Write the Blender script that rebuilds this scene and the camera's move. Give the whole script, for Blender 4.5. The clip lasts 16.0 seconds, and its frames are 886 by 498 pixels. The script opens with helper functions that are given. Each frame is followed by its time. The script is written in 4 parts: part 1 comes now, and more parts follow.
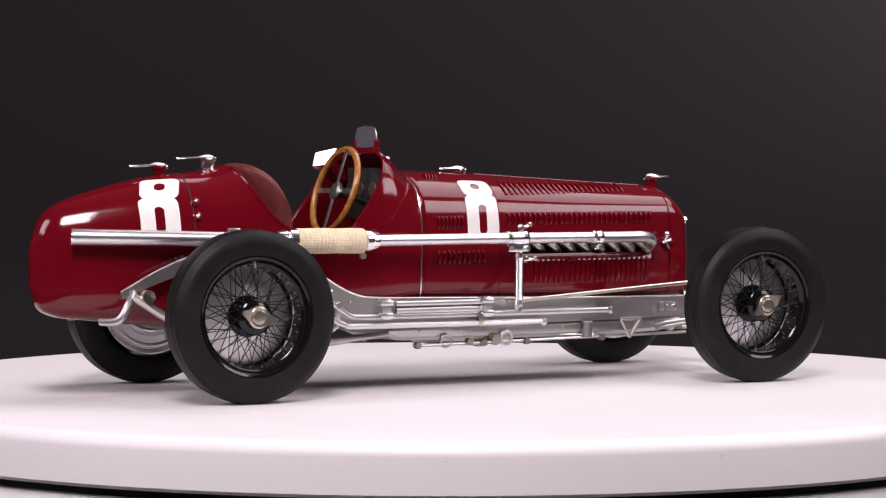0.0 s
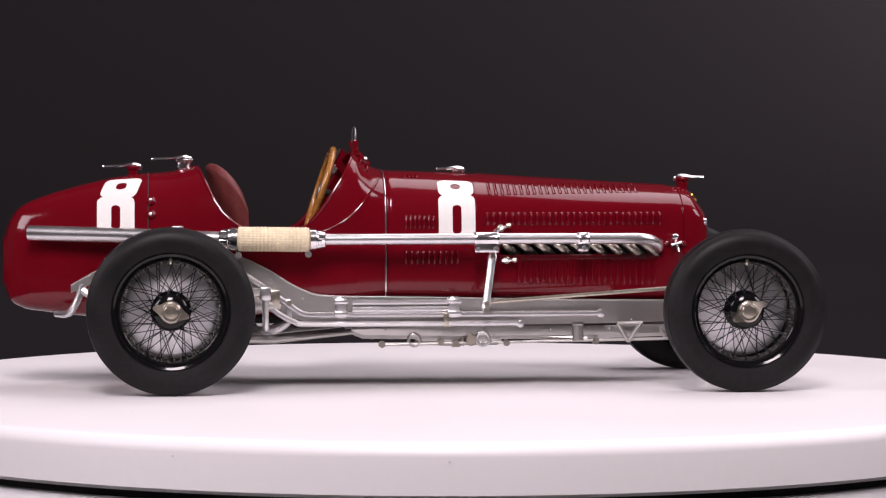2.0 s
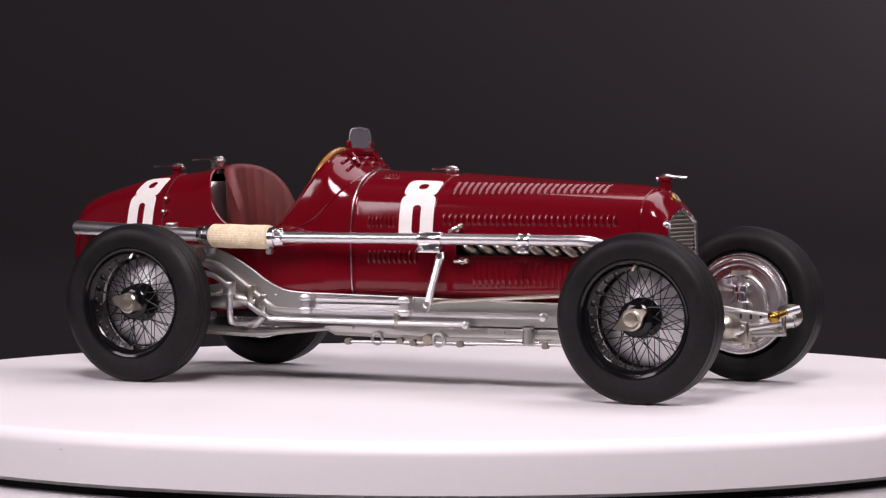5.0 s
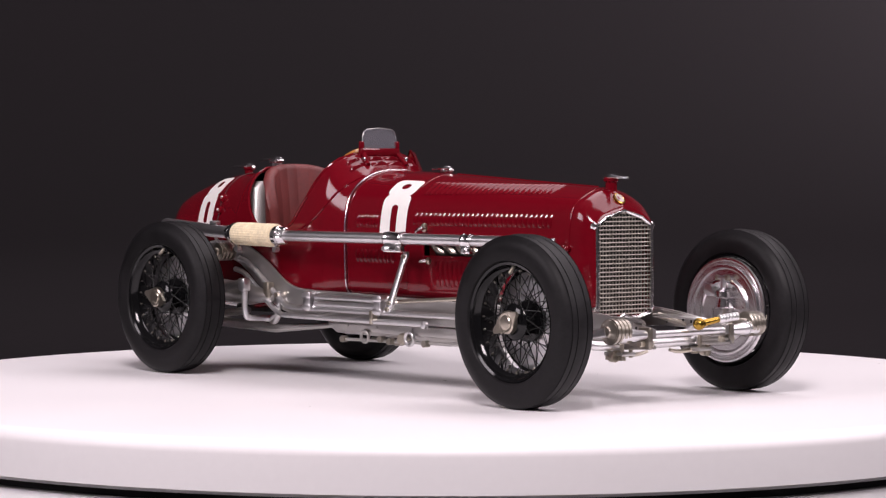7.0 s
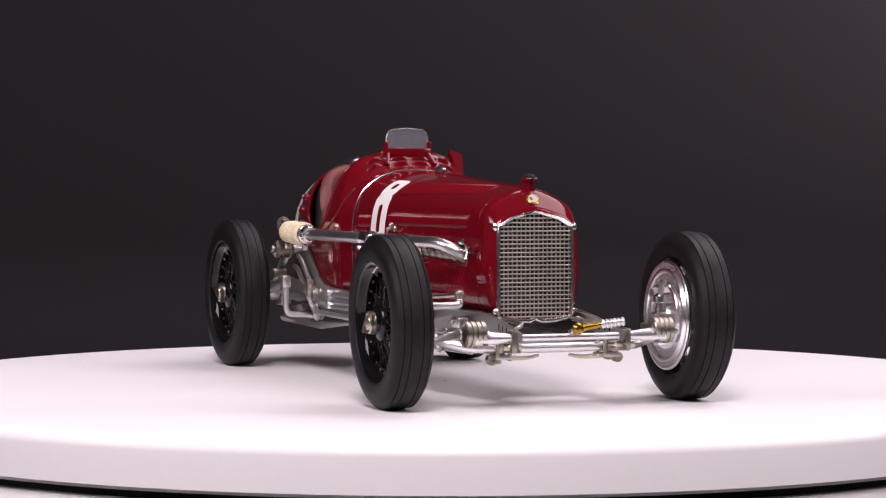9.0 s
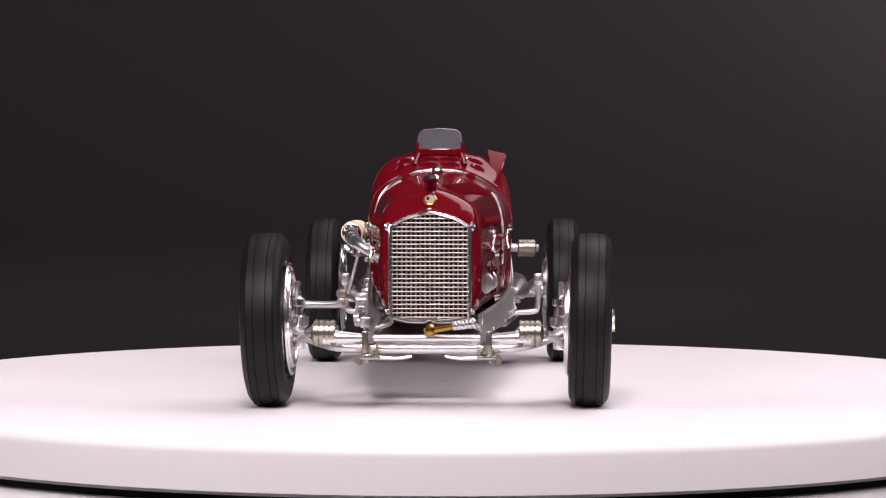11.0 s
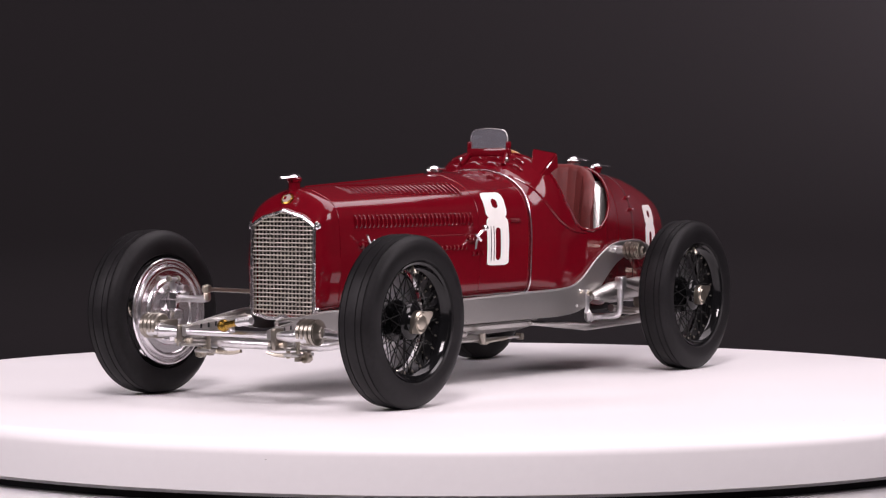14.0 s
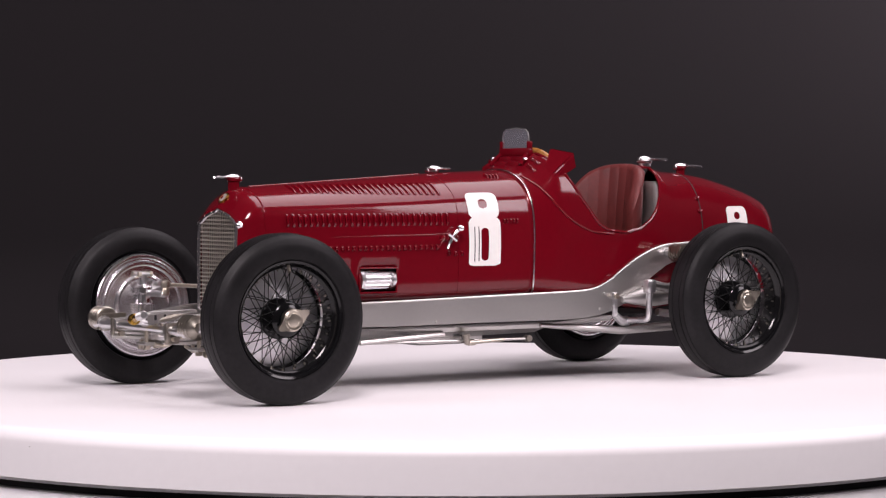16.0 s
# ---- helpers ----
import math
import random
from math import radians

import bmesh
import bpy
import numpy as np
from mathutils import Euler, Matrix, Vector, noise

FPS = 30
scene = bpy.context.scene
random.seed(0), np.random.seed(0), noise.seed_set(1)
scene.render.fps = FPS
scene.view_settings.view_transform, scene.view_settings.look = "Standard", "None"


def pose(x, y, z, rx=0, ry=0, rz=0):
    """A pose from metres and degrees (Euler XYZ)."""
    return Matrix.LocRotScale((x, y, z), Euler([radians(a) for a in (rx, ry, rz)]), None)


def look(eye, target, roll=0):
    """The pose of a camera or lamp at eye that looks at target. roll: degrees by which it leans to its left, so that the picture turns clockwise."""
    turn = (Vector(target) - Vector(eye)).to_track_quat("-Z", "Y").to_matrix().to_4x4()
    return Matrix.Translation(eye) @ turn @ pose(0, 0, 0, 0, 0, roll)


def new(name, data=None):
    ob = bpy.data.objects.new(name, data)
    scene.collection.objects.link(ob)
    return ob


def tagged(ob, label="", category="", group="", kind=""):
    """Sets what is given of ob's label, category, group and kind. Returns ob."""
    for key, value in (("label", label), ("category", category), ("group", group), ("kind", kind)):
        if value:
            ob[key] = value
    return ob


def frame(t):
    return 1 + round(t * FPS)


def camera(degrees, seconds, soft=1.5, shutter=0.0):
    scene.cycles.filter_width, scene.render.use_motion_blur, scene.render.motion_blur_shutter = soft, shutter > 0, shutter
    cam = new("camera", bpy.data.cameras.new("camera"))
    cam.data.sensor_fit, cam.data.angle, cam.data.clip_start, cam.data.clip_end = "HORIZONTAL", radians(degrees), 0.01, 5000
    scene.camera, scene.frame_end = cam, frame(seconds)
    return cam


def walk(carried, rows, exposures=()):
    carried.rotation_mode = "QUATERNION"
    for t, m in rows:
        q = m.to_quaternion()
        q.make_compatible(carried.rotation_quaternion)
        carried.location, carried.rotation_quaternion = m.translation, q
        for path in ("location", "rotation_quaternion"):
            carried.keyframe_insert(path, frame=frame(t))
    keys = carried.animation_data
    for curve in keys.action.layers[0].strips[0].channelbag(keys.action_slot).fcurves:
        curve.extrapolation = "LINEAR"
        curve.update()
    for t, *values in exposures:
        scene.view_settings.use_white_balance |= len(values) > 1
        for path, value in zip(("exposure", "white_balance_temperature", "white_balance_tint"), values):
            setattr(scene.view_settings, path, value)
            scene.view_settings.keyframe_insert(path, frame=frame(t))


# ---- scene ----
# Turntable with a 1:18 model racing car; the car and the plate turn together, the camera stands still.
ZT = 0.80            # height of the plate's top over the room floor
TURN_START, TURN_RATE = 27.97, -10.854   # degrees, degrees per second
CAR_SIDE = -0.0022   # the car's centre line beside the turning axis

cam = camera(19.69, 16.0, soft=1.25)
EYE = (-0.0007, -0.6918, ZT + 0.0572)
AIM = (-0.0007, 0.0, ZT + 0.0572 - 0.6918 * math.tan(radians(1.772)))
walk(cam, [(0.0, look(EYE, AIM, 0.0)), (16.0, look(EYE, AIM, 0.0))],
     exposures=[(0.0, -0.02), (4.0, -0.02), (7.0, 0.09), (9.0, 0.14), (12.5, 0.14), (14.5, 0.09), (16.0, 0.07)])

# ---- light: softboxes of a product studio over and beside the camera, an added backdrop fill, dim room ----
world = bpy.data.worlds.new("studio_air")
scene.world = world
world.use_nodes = True
world.node_tree.nodes["Background"].inputs[0].default_value = (0.9, 0.88, 1.0, 1)
world.node_tree.nodes["Background"].inputs[1].default_value = 0.05


def softbox(name, eye, target, sx, sy, watts, colour):
    data = bpy.data.lights.new(name, "AREA")
    data.shape, data.size, data.size_y, data.energy, data.color = "RECTANGLE", sx, sy, watts, colour
    ob = new(name, data)
    ob.matrix_world = look(eye, target)
    return ob


softbox("softbox_top", (0.36, 0.28, ZT + 0.82), (0.0, 0, ZT), 0.9, 0.62, 6.4, (1.0, 0.885, 0.945))
softbox("softbox_key", (-0.05, -0.80, ZT + 0.76), (0, 0, ZT), 0.26, 0.32, 9.8, (1.0, 0.885, 0.93))
softbox("softbox_left", (-0.85, -0.42, ZT + 0.55), (0.1, 0.1, ZT + 0.03), 0.4, 0.4, 4.6, (1.0, 0.885, 0.95))
softbox("softbox_right", (0.95, -0.25, ZT + 0.6), (0.30, 0.3, ZT + 0.05), 0.45, 0.4, 4.6, (1.0, 0.885, 0.945))
# added lamp without a known source: brightens the cloth towards its upper right
softbox("backdrop_fill", (0.60, 0.40, ZT + 0.12), (0.50, 0.525, ZT + 0.595), 0.3, 0.2, 14.0, (1.0, 0.885, 0.945))

# ---- materials ----
def material(name, colour, rough=0.5, metal=0.0, coat=0.0, vary=0.08, grain=60.0, bump=0.0, scale2=6.0, each=0.0, spec=0.5):
    """A node material with colour and gloss varied at two scales; grain in waves per metre x 10."""
    m = bpy.data.materials.new(name)
    m.use_nodes = True
    nt = m.node_tree
    b = nt.nodes["Principled BSDF"]
    b.inputs["Metallic"].default_value = metal
    b.inputs["Specular IOR Level"].default_value = spec
    b.inputs["Coat Weight"].default_value = coat
    b.inputs["Coat Roughness"].default_value = 0.10
    b.inputs["Coat IOR"].default_value = 1.45
    tc = nt.nodes.new("ShaderNodeTexCoord")
    fine, broad = nt.nodes.new("ShaderNodeTexNoise"), nt.nodes.new("ShaderNodeTexNoise")
    fine.inputs["Scale"].default_value, broad.inputs["Scale"].default_value = grain * 10, scale2 * 10
    fine.inputs["Detail"].default_value = 5
    for n in (fine, broad):
        nt.links.new(tc.outputs["Object"], n.inputs["Vector"])
    mix = nt.nodes.new("ShaderNodeMath")
    mix.operation = "MULTIPLY"
    nt.links.new(fine.outputs["Fac"], mix.inputs[0])
    nt.links.new(broad.outputs["Fac"], mix.inputs[1])
    ramp = nt.nodes.new("ShaderNodeMapRange")
    ramp.inputs["From Min"].default_value, ramp.inputs["From Max"].default_value = 0.1, 0.45
    ramp.inputs["To Min"].default_value, ramp.inputs["To Max"].default_value = 1 - vary, 1 + vary
    nt.links.new(mix.outputs[0], ramp.inputs["Value"])
    hsv = nt.nodes.new("ShaderNodeHueSaturation")
    hsv.inputs["Color"].default_value = (*colour, 1)
    nt.links.new(ramp.outputs[0], hsv.inputs["Value"])
    if each:
        info = nt.nodes.new("ShaderNodeObjectInfo")
        span = nt.nodes.new("ShaderNodeMapRange")
        span.inputs["To Min"].default_value, span.inputs["To Max"].default_value = 1 - each, 1 + each
        nt.links.new(info.outputs["Random"], span.inputs["Value"])
        both = nt.nodes.new("ShaderNodeMath")
        both.operation = "MULTIPLY"
        nt.links.new(ramp.outputs[0], both.inputs[0])
        nt.links.new(span.outputs[0], both.inputs[1])
        nt.links.new(both.outputs[0], hsv.inputs["Value"])
    nt.links.new(hsv.outputs[0], b.inputs["Base Color"])
    r2 = nt.nodes.new("ShaderNodeMapRange")
    r2.inputs["From Min"].default_value, r2.inputs["From Max"].default_value = 0.1, 0.45
    r2.inputs["To Min"].default_value, r2.inputs["To Max"].default_value = rough * 0.92, min(1, rough * 1.1)
    nt.links.new(mix.outputs[0], r2.inputs["Value"])
    nt.links.new(r2.outputs[0], b.inputs["Roughness"])
    if bump:
        bp = nt.nodes.new("ShaderNodeBump")
        bp.inputs["Strength"].default_value, bp.inputs["Distance"].default_value = 1.0, bump * 0.001
        nt.links.new(fine.outputs["Fac"], bp.inputs["Height"])
        nt.links.new(bp.outputs[0], b.inputs["Normal"])
    return m


PAINT = material("red_enamel_paint", (0.122, 0.0020, 0.0070), 0.55, 0, 1.0, 0.05, 80, 0.0, spec=0.0)
CHROME = material("polished_chrome", (0.80, 0.78, 0.79), 0.2, 1.0, 0, 0.04, 60)
NICKEL = material("warm_nickel", (0.54, 0.49, 0.41), 0.3, 1.0, 0, 0.10, 80, each=0.06)
STEEL = material("satin_steel", (0.51, 0.495, 0.48), 0.36, 1.0, 0, 0.03, 120)
ALLOY = material("bright_cast_alloy", (0.70, 0.69, 0.70), 0.32, 1.0, 0, 0.06, 90, 0.004, each=0.05)
RUBBER = material("black_tyre_rubber", (0.0075, 0.0069, 0.0077), 0.5, 0, 0, 0.5, 90, 0.012, 9, spec=0.2)
SPOKE = material("black_wire", (0.006, 0.006, 0.006), 0.4, 0, 0, 0.1, spec=0.3)
AGED = material("aged_nickel", (0.36, 0.33, 0.285), 0.34, 1.0, 0, 0.12, 80, 0.004, each=0.08)
BACK_PLATE = material("turned_polished_alloy", (0.84, 0.82, 0.84), 0.24, 1.0, 0, 0.01, 60)
DRUM = material("silver_painted_drum", (0.80, 0.78, 0.80), 0.36, 1.0, 0, 0.04, 60)
GRILLE_METAL = material("dull_nickel_mesh", (0.34, 0.315, 0.275), 0.5, 0.9, 0, 0.1, 80, each=0.05)
BLACK = material("black_gloss_lacquer", (0.005, 0.005, 0.0055), 0.10, 0, 0.0, 0.1, spec=0.3)
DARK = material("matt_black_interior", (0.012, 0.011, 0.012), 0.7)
WHITE = material("white_number_paint", (0.80, 0.78, 0.75), 0.4, 0, 0.2, 0.04, 60)
WOOD = material("varnished_wood_rim", (0.36, 0.15, 0.03), 0.28, 0, 0.6, 0.3, 70, 0.004, 20)
LEATHER = material("dark_red_leather", (0.12, 0.017, 0.016), 0.55, 0, 0, 0.25, 120, 0.03, 16)
WRAP = material("cream_heat_cord", (0.72, 0.62, 0.43), 0.85, 0, 0, 0.18, 150, 0.03, 30)
BRASS = material("yellow_brass", (0.38, 0.23, 0.045), 0.28, 1.0, 0, 0.08)
GLASS_TINT = bpy.data.materials.new("clear_windscreen")
GLASS_TINT.use_nodes = True
_nt = GLASS_TINT.node_tree
_g = _nt.nodes["Principled BSDF"]
_g.inputs["Base Color"].default_value = (0.30, 0.30, 0.33, 1)
_g.inputs["Roughness"].default_value, _g.inputs["Coat Weight"].default_value = 0.15, 0.5
_clear, _both = _nt.nodes.new("ShaderNodeBsdfTransparent"), _nt.nodes.new("ShaderNodeMixShader")
_clear.inputs[0].default_value = (0.85, 0.86, 0.9, 1)
_both.inputs[0].default_value = 0.28
_nt.links.new(_clear.outputs[0], _both.inputs[1])
_nt.links.new(_g.outputs[0], _both.inputs[2])
_nt.links.new(_both.outputs[0], _nt.nodes["Material Output"].inputs["Surface"])
PLATE = material("white_satin_acrylic", (0.80, 0.78, 0.79), 0.45, 0, 0, 0.015, 50, 0.0, 1.5)
BLACK_CLOTH = material("black_backdrop_cloth", (0.0106, 0.0087, 0.0100), 0.9, 0, 0, 0.2, 30, 0.0, 0.4, spec=0.2)
WALLPAINT = material("grey_room_paint", (0.22, 0.21, 0.215), 0.8, 0, 0, 0.05, 20)
ENAMEL_BADGE = material("badge_enamel", (0.36, 0.30, 0.26), 0.3, 0, 0.5)
SPECK = material("grey_speck", (0.3, 0.28, 0.28), 0.7)

# ---- mesh helpers (millimetres in, metres out) ----
MM = 0.001


def part(name, bm, mat, parent, label="", smooth=True, sharp=35):
    me = bpy.data.meshes.new(name)
    bmesh.ops.recalc_face_normals(bm, faces=bm.faces)
    if smooth:
        lim = radians(sharp)
        for f in bm.faces:
            f.smooth = True
        for e in bm.edges:
            if len(e.link_faces) == 2 and e.calc_face_angle(0) > lim:
                e.smooth = False
    bm.to_mesh(me)
    bm.free()
    me.materials.append(mat)
    ob = new(name, me)
    if parent:
        ob.parent = parent
    if label:
        tagged(ob, label)
    return ob


def shared(name, me, parent, m):
    ob = new(name, me)
    ob.parent = parent
    ob.matrix_basis = m
    return ob


def smooth_path(pts, step=6):
    """Catmull-Rom through the points."""
    p = [Vector(q) for q in pts]
    if len(p) < 3:
        return p
    out = []
    for i in range(len(p) - 1):
        a, b, c, d = p[max(i - 1, 0)], p[i], p[i + 1], p[min(i + 2, len(p) - 1)]
        for k in range(step):
            t = k / step
            out.append(0.5 * ((2 * b) + (c - a) * t + (2 * a - 5 * b + 4 * c - d) * t * t + (3 * b - a - 3 * c + d) * t ** 3))
    out.append(p[-1])
    return out


def add_tube(bm, pts, r, seg=12, smooth_steps=0, closed=False, hollow=False):
    p = smooth_path(pts, smooth_steps) if smooth_steps else [Vector(q) for q in pts]
    n = len(p)
    radii = r if isinstance(r, (list, tuple)) else [r] * n
    if len(radii) != n:
        radii = list(np.interp(np.linspace(0, 1, n), np.linspace(0, 1, len(radii)), radii))
    up, rings = None, []
    for i in range(n):
        if closed:
            d = p[(i + 1) % n] - p[i - 1]
        else:
            d = p[min(i + 1, n - 1)] - p[max(i - 1, 0)]
        d.normalize()
        if up is None:
            up = d.orthogonal().normalized()
        up = (up - d * up.dot(d)).normalized()
        side = d.cross(up)
        rings.append([bm.verts.new((p[i] + (up * math.cos(a) + side * math.sin(a)) * radii[i]) * MM)
                      for a in (2 * math.pi * k / seg for k in range(seg))])
    for i in range(n if closed else n - 1):
        a, b = rings[i], rings[(i + 1) % n]
        for k in range(seg):
            bm.faces.new((a[k], a[(k + 1) % seg], b[(k + 1) % seg], b[k]))
    if not closed:
        for ring in ((rings[0],) if hollow else (rings[0], rings[-1])):
            bm.faces.new(ring)
    return bm


def tube(*a, **k):
    return add_tube(bmesh.new(), *a, **k)


def add_lathe(bm, profile, centre=(0, 0, 0), axis="y", seg=32, closed=False):
    """Turn a profile of (along, radius) round an axis through centre."""
    rings = []
    for o, r in profile:
        ring = []
        for k in range(seg):
            a = 2 * math.pi * k / seg
            c, s = r * math.cos(a), r * math.sin(a)
            v = {"y": (c, o, s), "x": (o, c, s), "z": (c, s, o)}[axis]
            ring.append(bm.verts.new((Vector(v) + Vector(centre)) * MM))
        rings.append(ring)
    n = len(rings)
    for i in range(n if closed else n - 1):
        a, b = rings[i], rings[(i + 1) % n]
        for k in range(seg):
            bm.faces.new((a[k], a[(k + 1) % seg], b[(k + 1) % seg], b[k]))
    if not closed:
        for ring in (rings[0], rings[-1]):
            bm.faces.new(ring)
    return bm


def lathe(*a, **k):
    return add_lathe(bmesh.new(), *a, **k)


def add_box(bm, lo, hi, bevel=0.3, m=None):
    g = bmesh.ops.create_cube(bm, size=1.0)
    lo, hi = Vector(lo) * MM, Vector(hi) * MM
    for v in g["verts"]:
        v.co = Vector([(lo[i] + hi[i]) / 2 + v.co[i] * (hi[i] - lo[i]) for i in range(3)])
    vs = g["verts"]
    if bevel:
        es = list({e for v in vs for e in v.link_edges})
        r = bmesh.ops.bevel(bm, geom=es, offset=bevel * MM, segments=2, affect="EDGES", profile=0.5)
        vs = list({v for f in r["faces"] for v in f.verts} | {v for v in vs if v.is_valid})
    if m is not None:
        bmesh.ops.transform(bm, matrix=m, verts=vs)
    return bm


def box(*a, **k):
    return add_box(bmesh.new(), *a, **k)


def extrude_xz(poly, y_of_x, thick):
    """A plate with an outline in x and z, whose side distance follows y_of_x, given a thickness in y."""
    bm = bmesh.new()
    a = [bm.verts.new(Vector((x, y_of_x(x), z)) * MM) for x, z in poly]
    b = [bm.verts.new(Vector((x, y_of_x(x) + thick, z)) * MM) for x, z in poly]
    n = len(poly)
    h = n // 2
    for side in (a, b):
        for i in range(h - 1):
            bm.faces.new((side[i], side[i + 1], side[n - 2 - i], side[n - 1 - i]))
    for i in range(n):
        j = (i + 1) % n
        bm.faces.new((a[i], a[j], b[j], b[i]))
    return bm


# ---- room, table, backdrop, turntable ----
def room():
    def slab(name, lo, hi, mat):
        return tagged(part(name, box([c * 1000 for c in lo], [c * 1000 for c in hi], 0), mat, None, smooth=False), kind="structure")
    slab("floor", (-1.8, -1.9, -0.1), (1.8, 1.2, 0.0), WALLPAINT)
    slab("ceiling", (-1.8, -1.9, 2.4), (1.8, 1.2, 2.5), WALLPAINT)
    slab("wall_north", (-1.9, 1.2, 0.0), (1.9, 1.3, 2.4), WALLPAINT)
    slab("wall_south", (-1.9, -2.0, 0.0), (1.9, -1.9, 2.4), WALLPAINT)
    slab("wall_west", (-1.9, -1.9, 0.0), (-1.8, 1.2, 2.4), WALLPAINT)
    slab("wall_east", (1.8, -1.9, 0.0), (1.9, 1.2, 2.4), WALLPAINT)


def backdrop(zb):
    """Black cloth that lies over the table and sweeps up behind it."""
    bm = bmesh.new()
    prof = [(-0.30, 0.0)] + [(0.54 + 0.06 * math.sin(a), 0.06 - 0.06 * math.cos(a)) for a in (math.pi / 2 * k / 12 for k in range(13))] + [(0.60, 1.3)]
    cols = np.linspace(-1.4, 1.4, 29)
    rows = []
    for y, z in prof:
        rows.append([bm.verts.new((x, y + 0.004 * math.sin(5 * x + 2 * z) * min(1, z * 4), zb + z)) for x in cols])
    for a, b in zip(rows, rows[1:]):
        for i in range(len(cols) - 1):
            bm.faces.new((a[i], a[i + 1], b[i + 1], b[i]))
    ob = part("backdrop", bm, BLACK_CLOTH, None)
    tagged(ob, "black cloth backdrop sweeping up behind the turntable", "backdrop", kind="structure")


def table(zb):
    t = new("table")
    t.location = (0, 0, 0)
    part("tabletop", box((-1300, -420, (zb - 0.03) * 1000), (1300, 650, (zb - 0.001) * 1000), 3), DARK, t)
    leg = box((-1250, -390, 0), (-1200, -340, (zb - 0.03) * 1000), 2)
    first = part("leg", leg, DARK, t)
    for dx, dy in ((2.45, 0), (0, 0.97), (2.45, 0.97)):
        shared("leg", first.data, t, Matrix.Translation((dx, dy, 0)))
    tagged(t, "black table under the turntable and backdrop cloth", "table")


def turntable():
    """Returns the turning plate."""
    base = new("turntable")
    base.location = (0, 0, ZT)
    part("base_housing", lathe([(-38, 150), (-38, 154.6), (-37, 155.6), (-15.6, 155.6), (-14.4, 154.8), (-14.1, 152), (-14.1, 20)], axis="z", seg=160), PLATE, base)
    # matt black filler: the shade of the gap below the platter, put into colour
    part("gap_shade", lathe([(-14.1, 20), (-14.1, 153.2), (-12.1, 153.2), (-12.1, 20)], axis="z", seg=160), DARK, base, "black ring that stands for the shade in the gap")
    tagged(base, "white round turntable with a black gap below its platter", "turntable")
    plate = new("rotating_platter")
    plate.location = (0, 0, ZT)
    R = 158.0
    edge = [(-12.0, 60), (-12.0, R - 0.8), (-11.2, R)] + [(-3.2 + 3.2 * math.sin(a), R - 3.2 + 3.2 * math.cos(a)) for a in (math.pi / 2 * k / 8 for k in range(9))]
    part("disc", lathe(edge + [(0.0, 120), (0.0, 40), (0.0, 0.5)], axis="z", seg=200), PLATE, plate)
    rnd = random.Random(5)
    speck = bmesh.new()
    bmesh.ops.create_icosphere(speck, subdivisions=1, radius=0.0003)
    bmesh.ops.scale(speck, vec=(1.6, 1, 0.25), verts=speck.verts)
    first = part("speck", speck, SPECK, plate)
    first.scale = (2.2, 1.2, 1)
    for k in range(14):
        a, r = rnd.uniform(0, 6.28), rnd.uniform(0.02, 0.15)
        m = Matrix.Translation((r * math.cos(a), r * math.sin(a), 0)) @ Matrix.Rotation(rnd.uniform(0, 3), 4, "Z") @ Matrix.Scale(rnd.uniform(0.3, 0.6), 4)
        shared("speck", first.data, plate, m)
    for a in (-118, -96, 20, 140):
        m = Matrix.Translation((0.158 * math.cos(radians(a)), 0.158 * math.sin(radians(a)), -0.004)) @ Matrix.Scale(0.8, 4)
        shared("speck", first.data, plate, m)
    tagged(plate, "white satin rotating platter with a rounded edge", "platter")
    return plate


room()
ZBASE = ZT - 0.038
backdrop(ZBASE)
table(ZBASE)
plate = turntable()

# ---- the model car: x forward, y to its left, millimetres from the turning axis ----
car = new("model_racing_car")
tagged(car, "dark red vintage racing car model with white number eight", "model car")


def curve_of(xs, vs, soft=2.0):
    xs, vs = np.array(xs, float), np.array(vs, float)

    def f(x):
        if soft <= 0:
            return float(np.interp(x, xs, vs))
        return float(np.mean(np.interp(x + np.linspace(-soft, soft, 7), xs, vs)))
    return f


W_OF = curve_of([-118.3, -117.6, -116, -113, -105, -95, -85, -75, -67, -58, -45, -30, -25, -18, 0, 30, 62.5, 70],
                [0.5, 2.5, 4.6, 6.6, 9.2, 11.8, 14.0, 16.0, 17.5, 19.0, 20.0, 20.2, 19.8, 18.4, 17.7, 15.6, 12.7, 12.2], 1.0)
TOP_OF = curve_of([-118.3, -117.6, -116, -113.5, -110, -105, -97.5, -90, -82, -78, -74, -70, -67, -64, -60, -45, -34, -30, -26, -24, -21, -18, 0, 20, 40, 62.5, 70],
                  [37, 41.5, 45, 47.8, 49.4, 51.2, 53.3, 55.1, 56.3, 56.5, 56.8, 57.7, 58.7, 59.0, 58.6, 58.5, 61, 62.6, 62.6, 60.6, 58.3, 57.2, 56.6, 55.3, 54.1, 52.8, 52.0], 1.0)
BOT_OF = curve_of([-118.3, -117.6, -116, -112, -100, -85, -60, -40, -18, 62.5, 70], [29, 25, 22, 20.3, 18.9, 17.5, 17, 20, 22.5, 22.0, 21.0], 1.0)
MID_OF = curve_of([-118.3, -110, -60, -18, 62.5, 70], [34, 35, 37, 37, 36, 35])
N_OF = curve_of([-118.3, -90, -67, -45, -30, -25, -18, 0, 30, 62.5], [2.3, 2.3, 2.5, 3.0, 3.4, 3.3, 2.7, 2.65, 2.5, 2.25])
LOW_N_OF = curve_of([-118.3, -105, -75, -40, 70], [3.6, 4.0, 6.0, 8.0, 9.0])
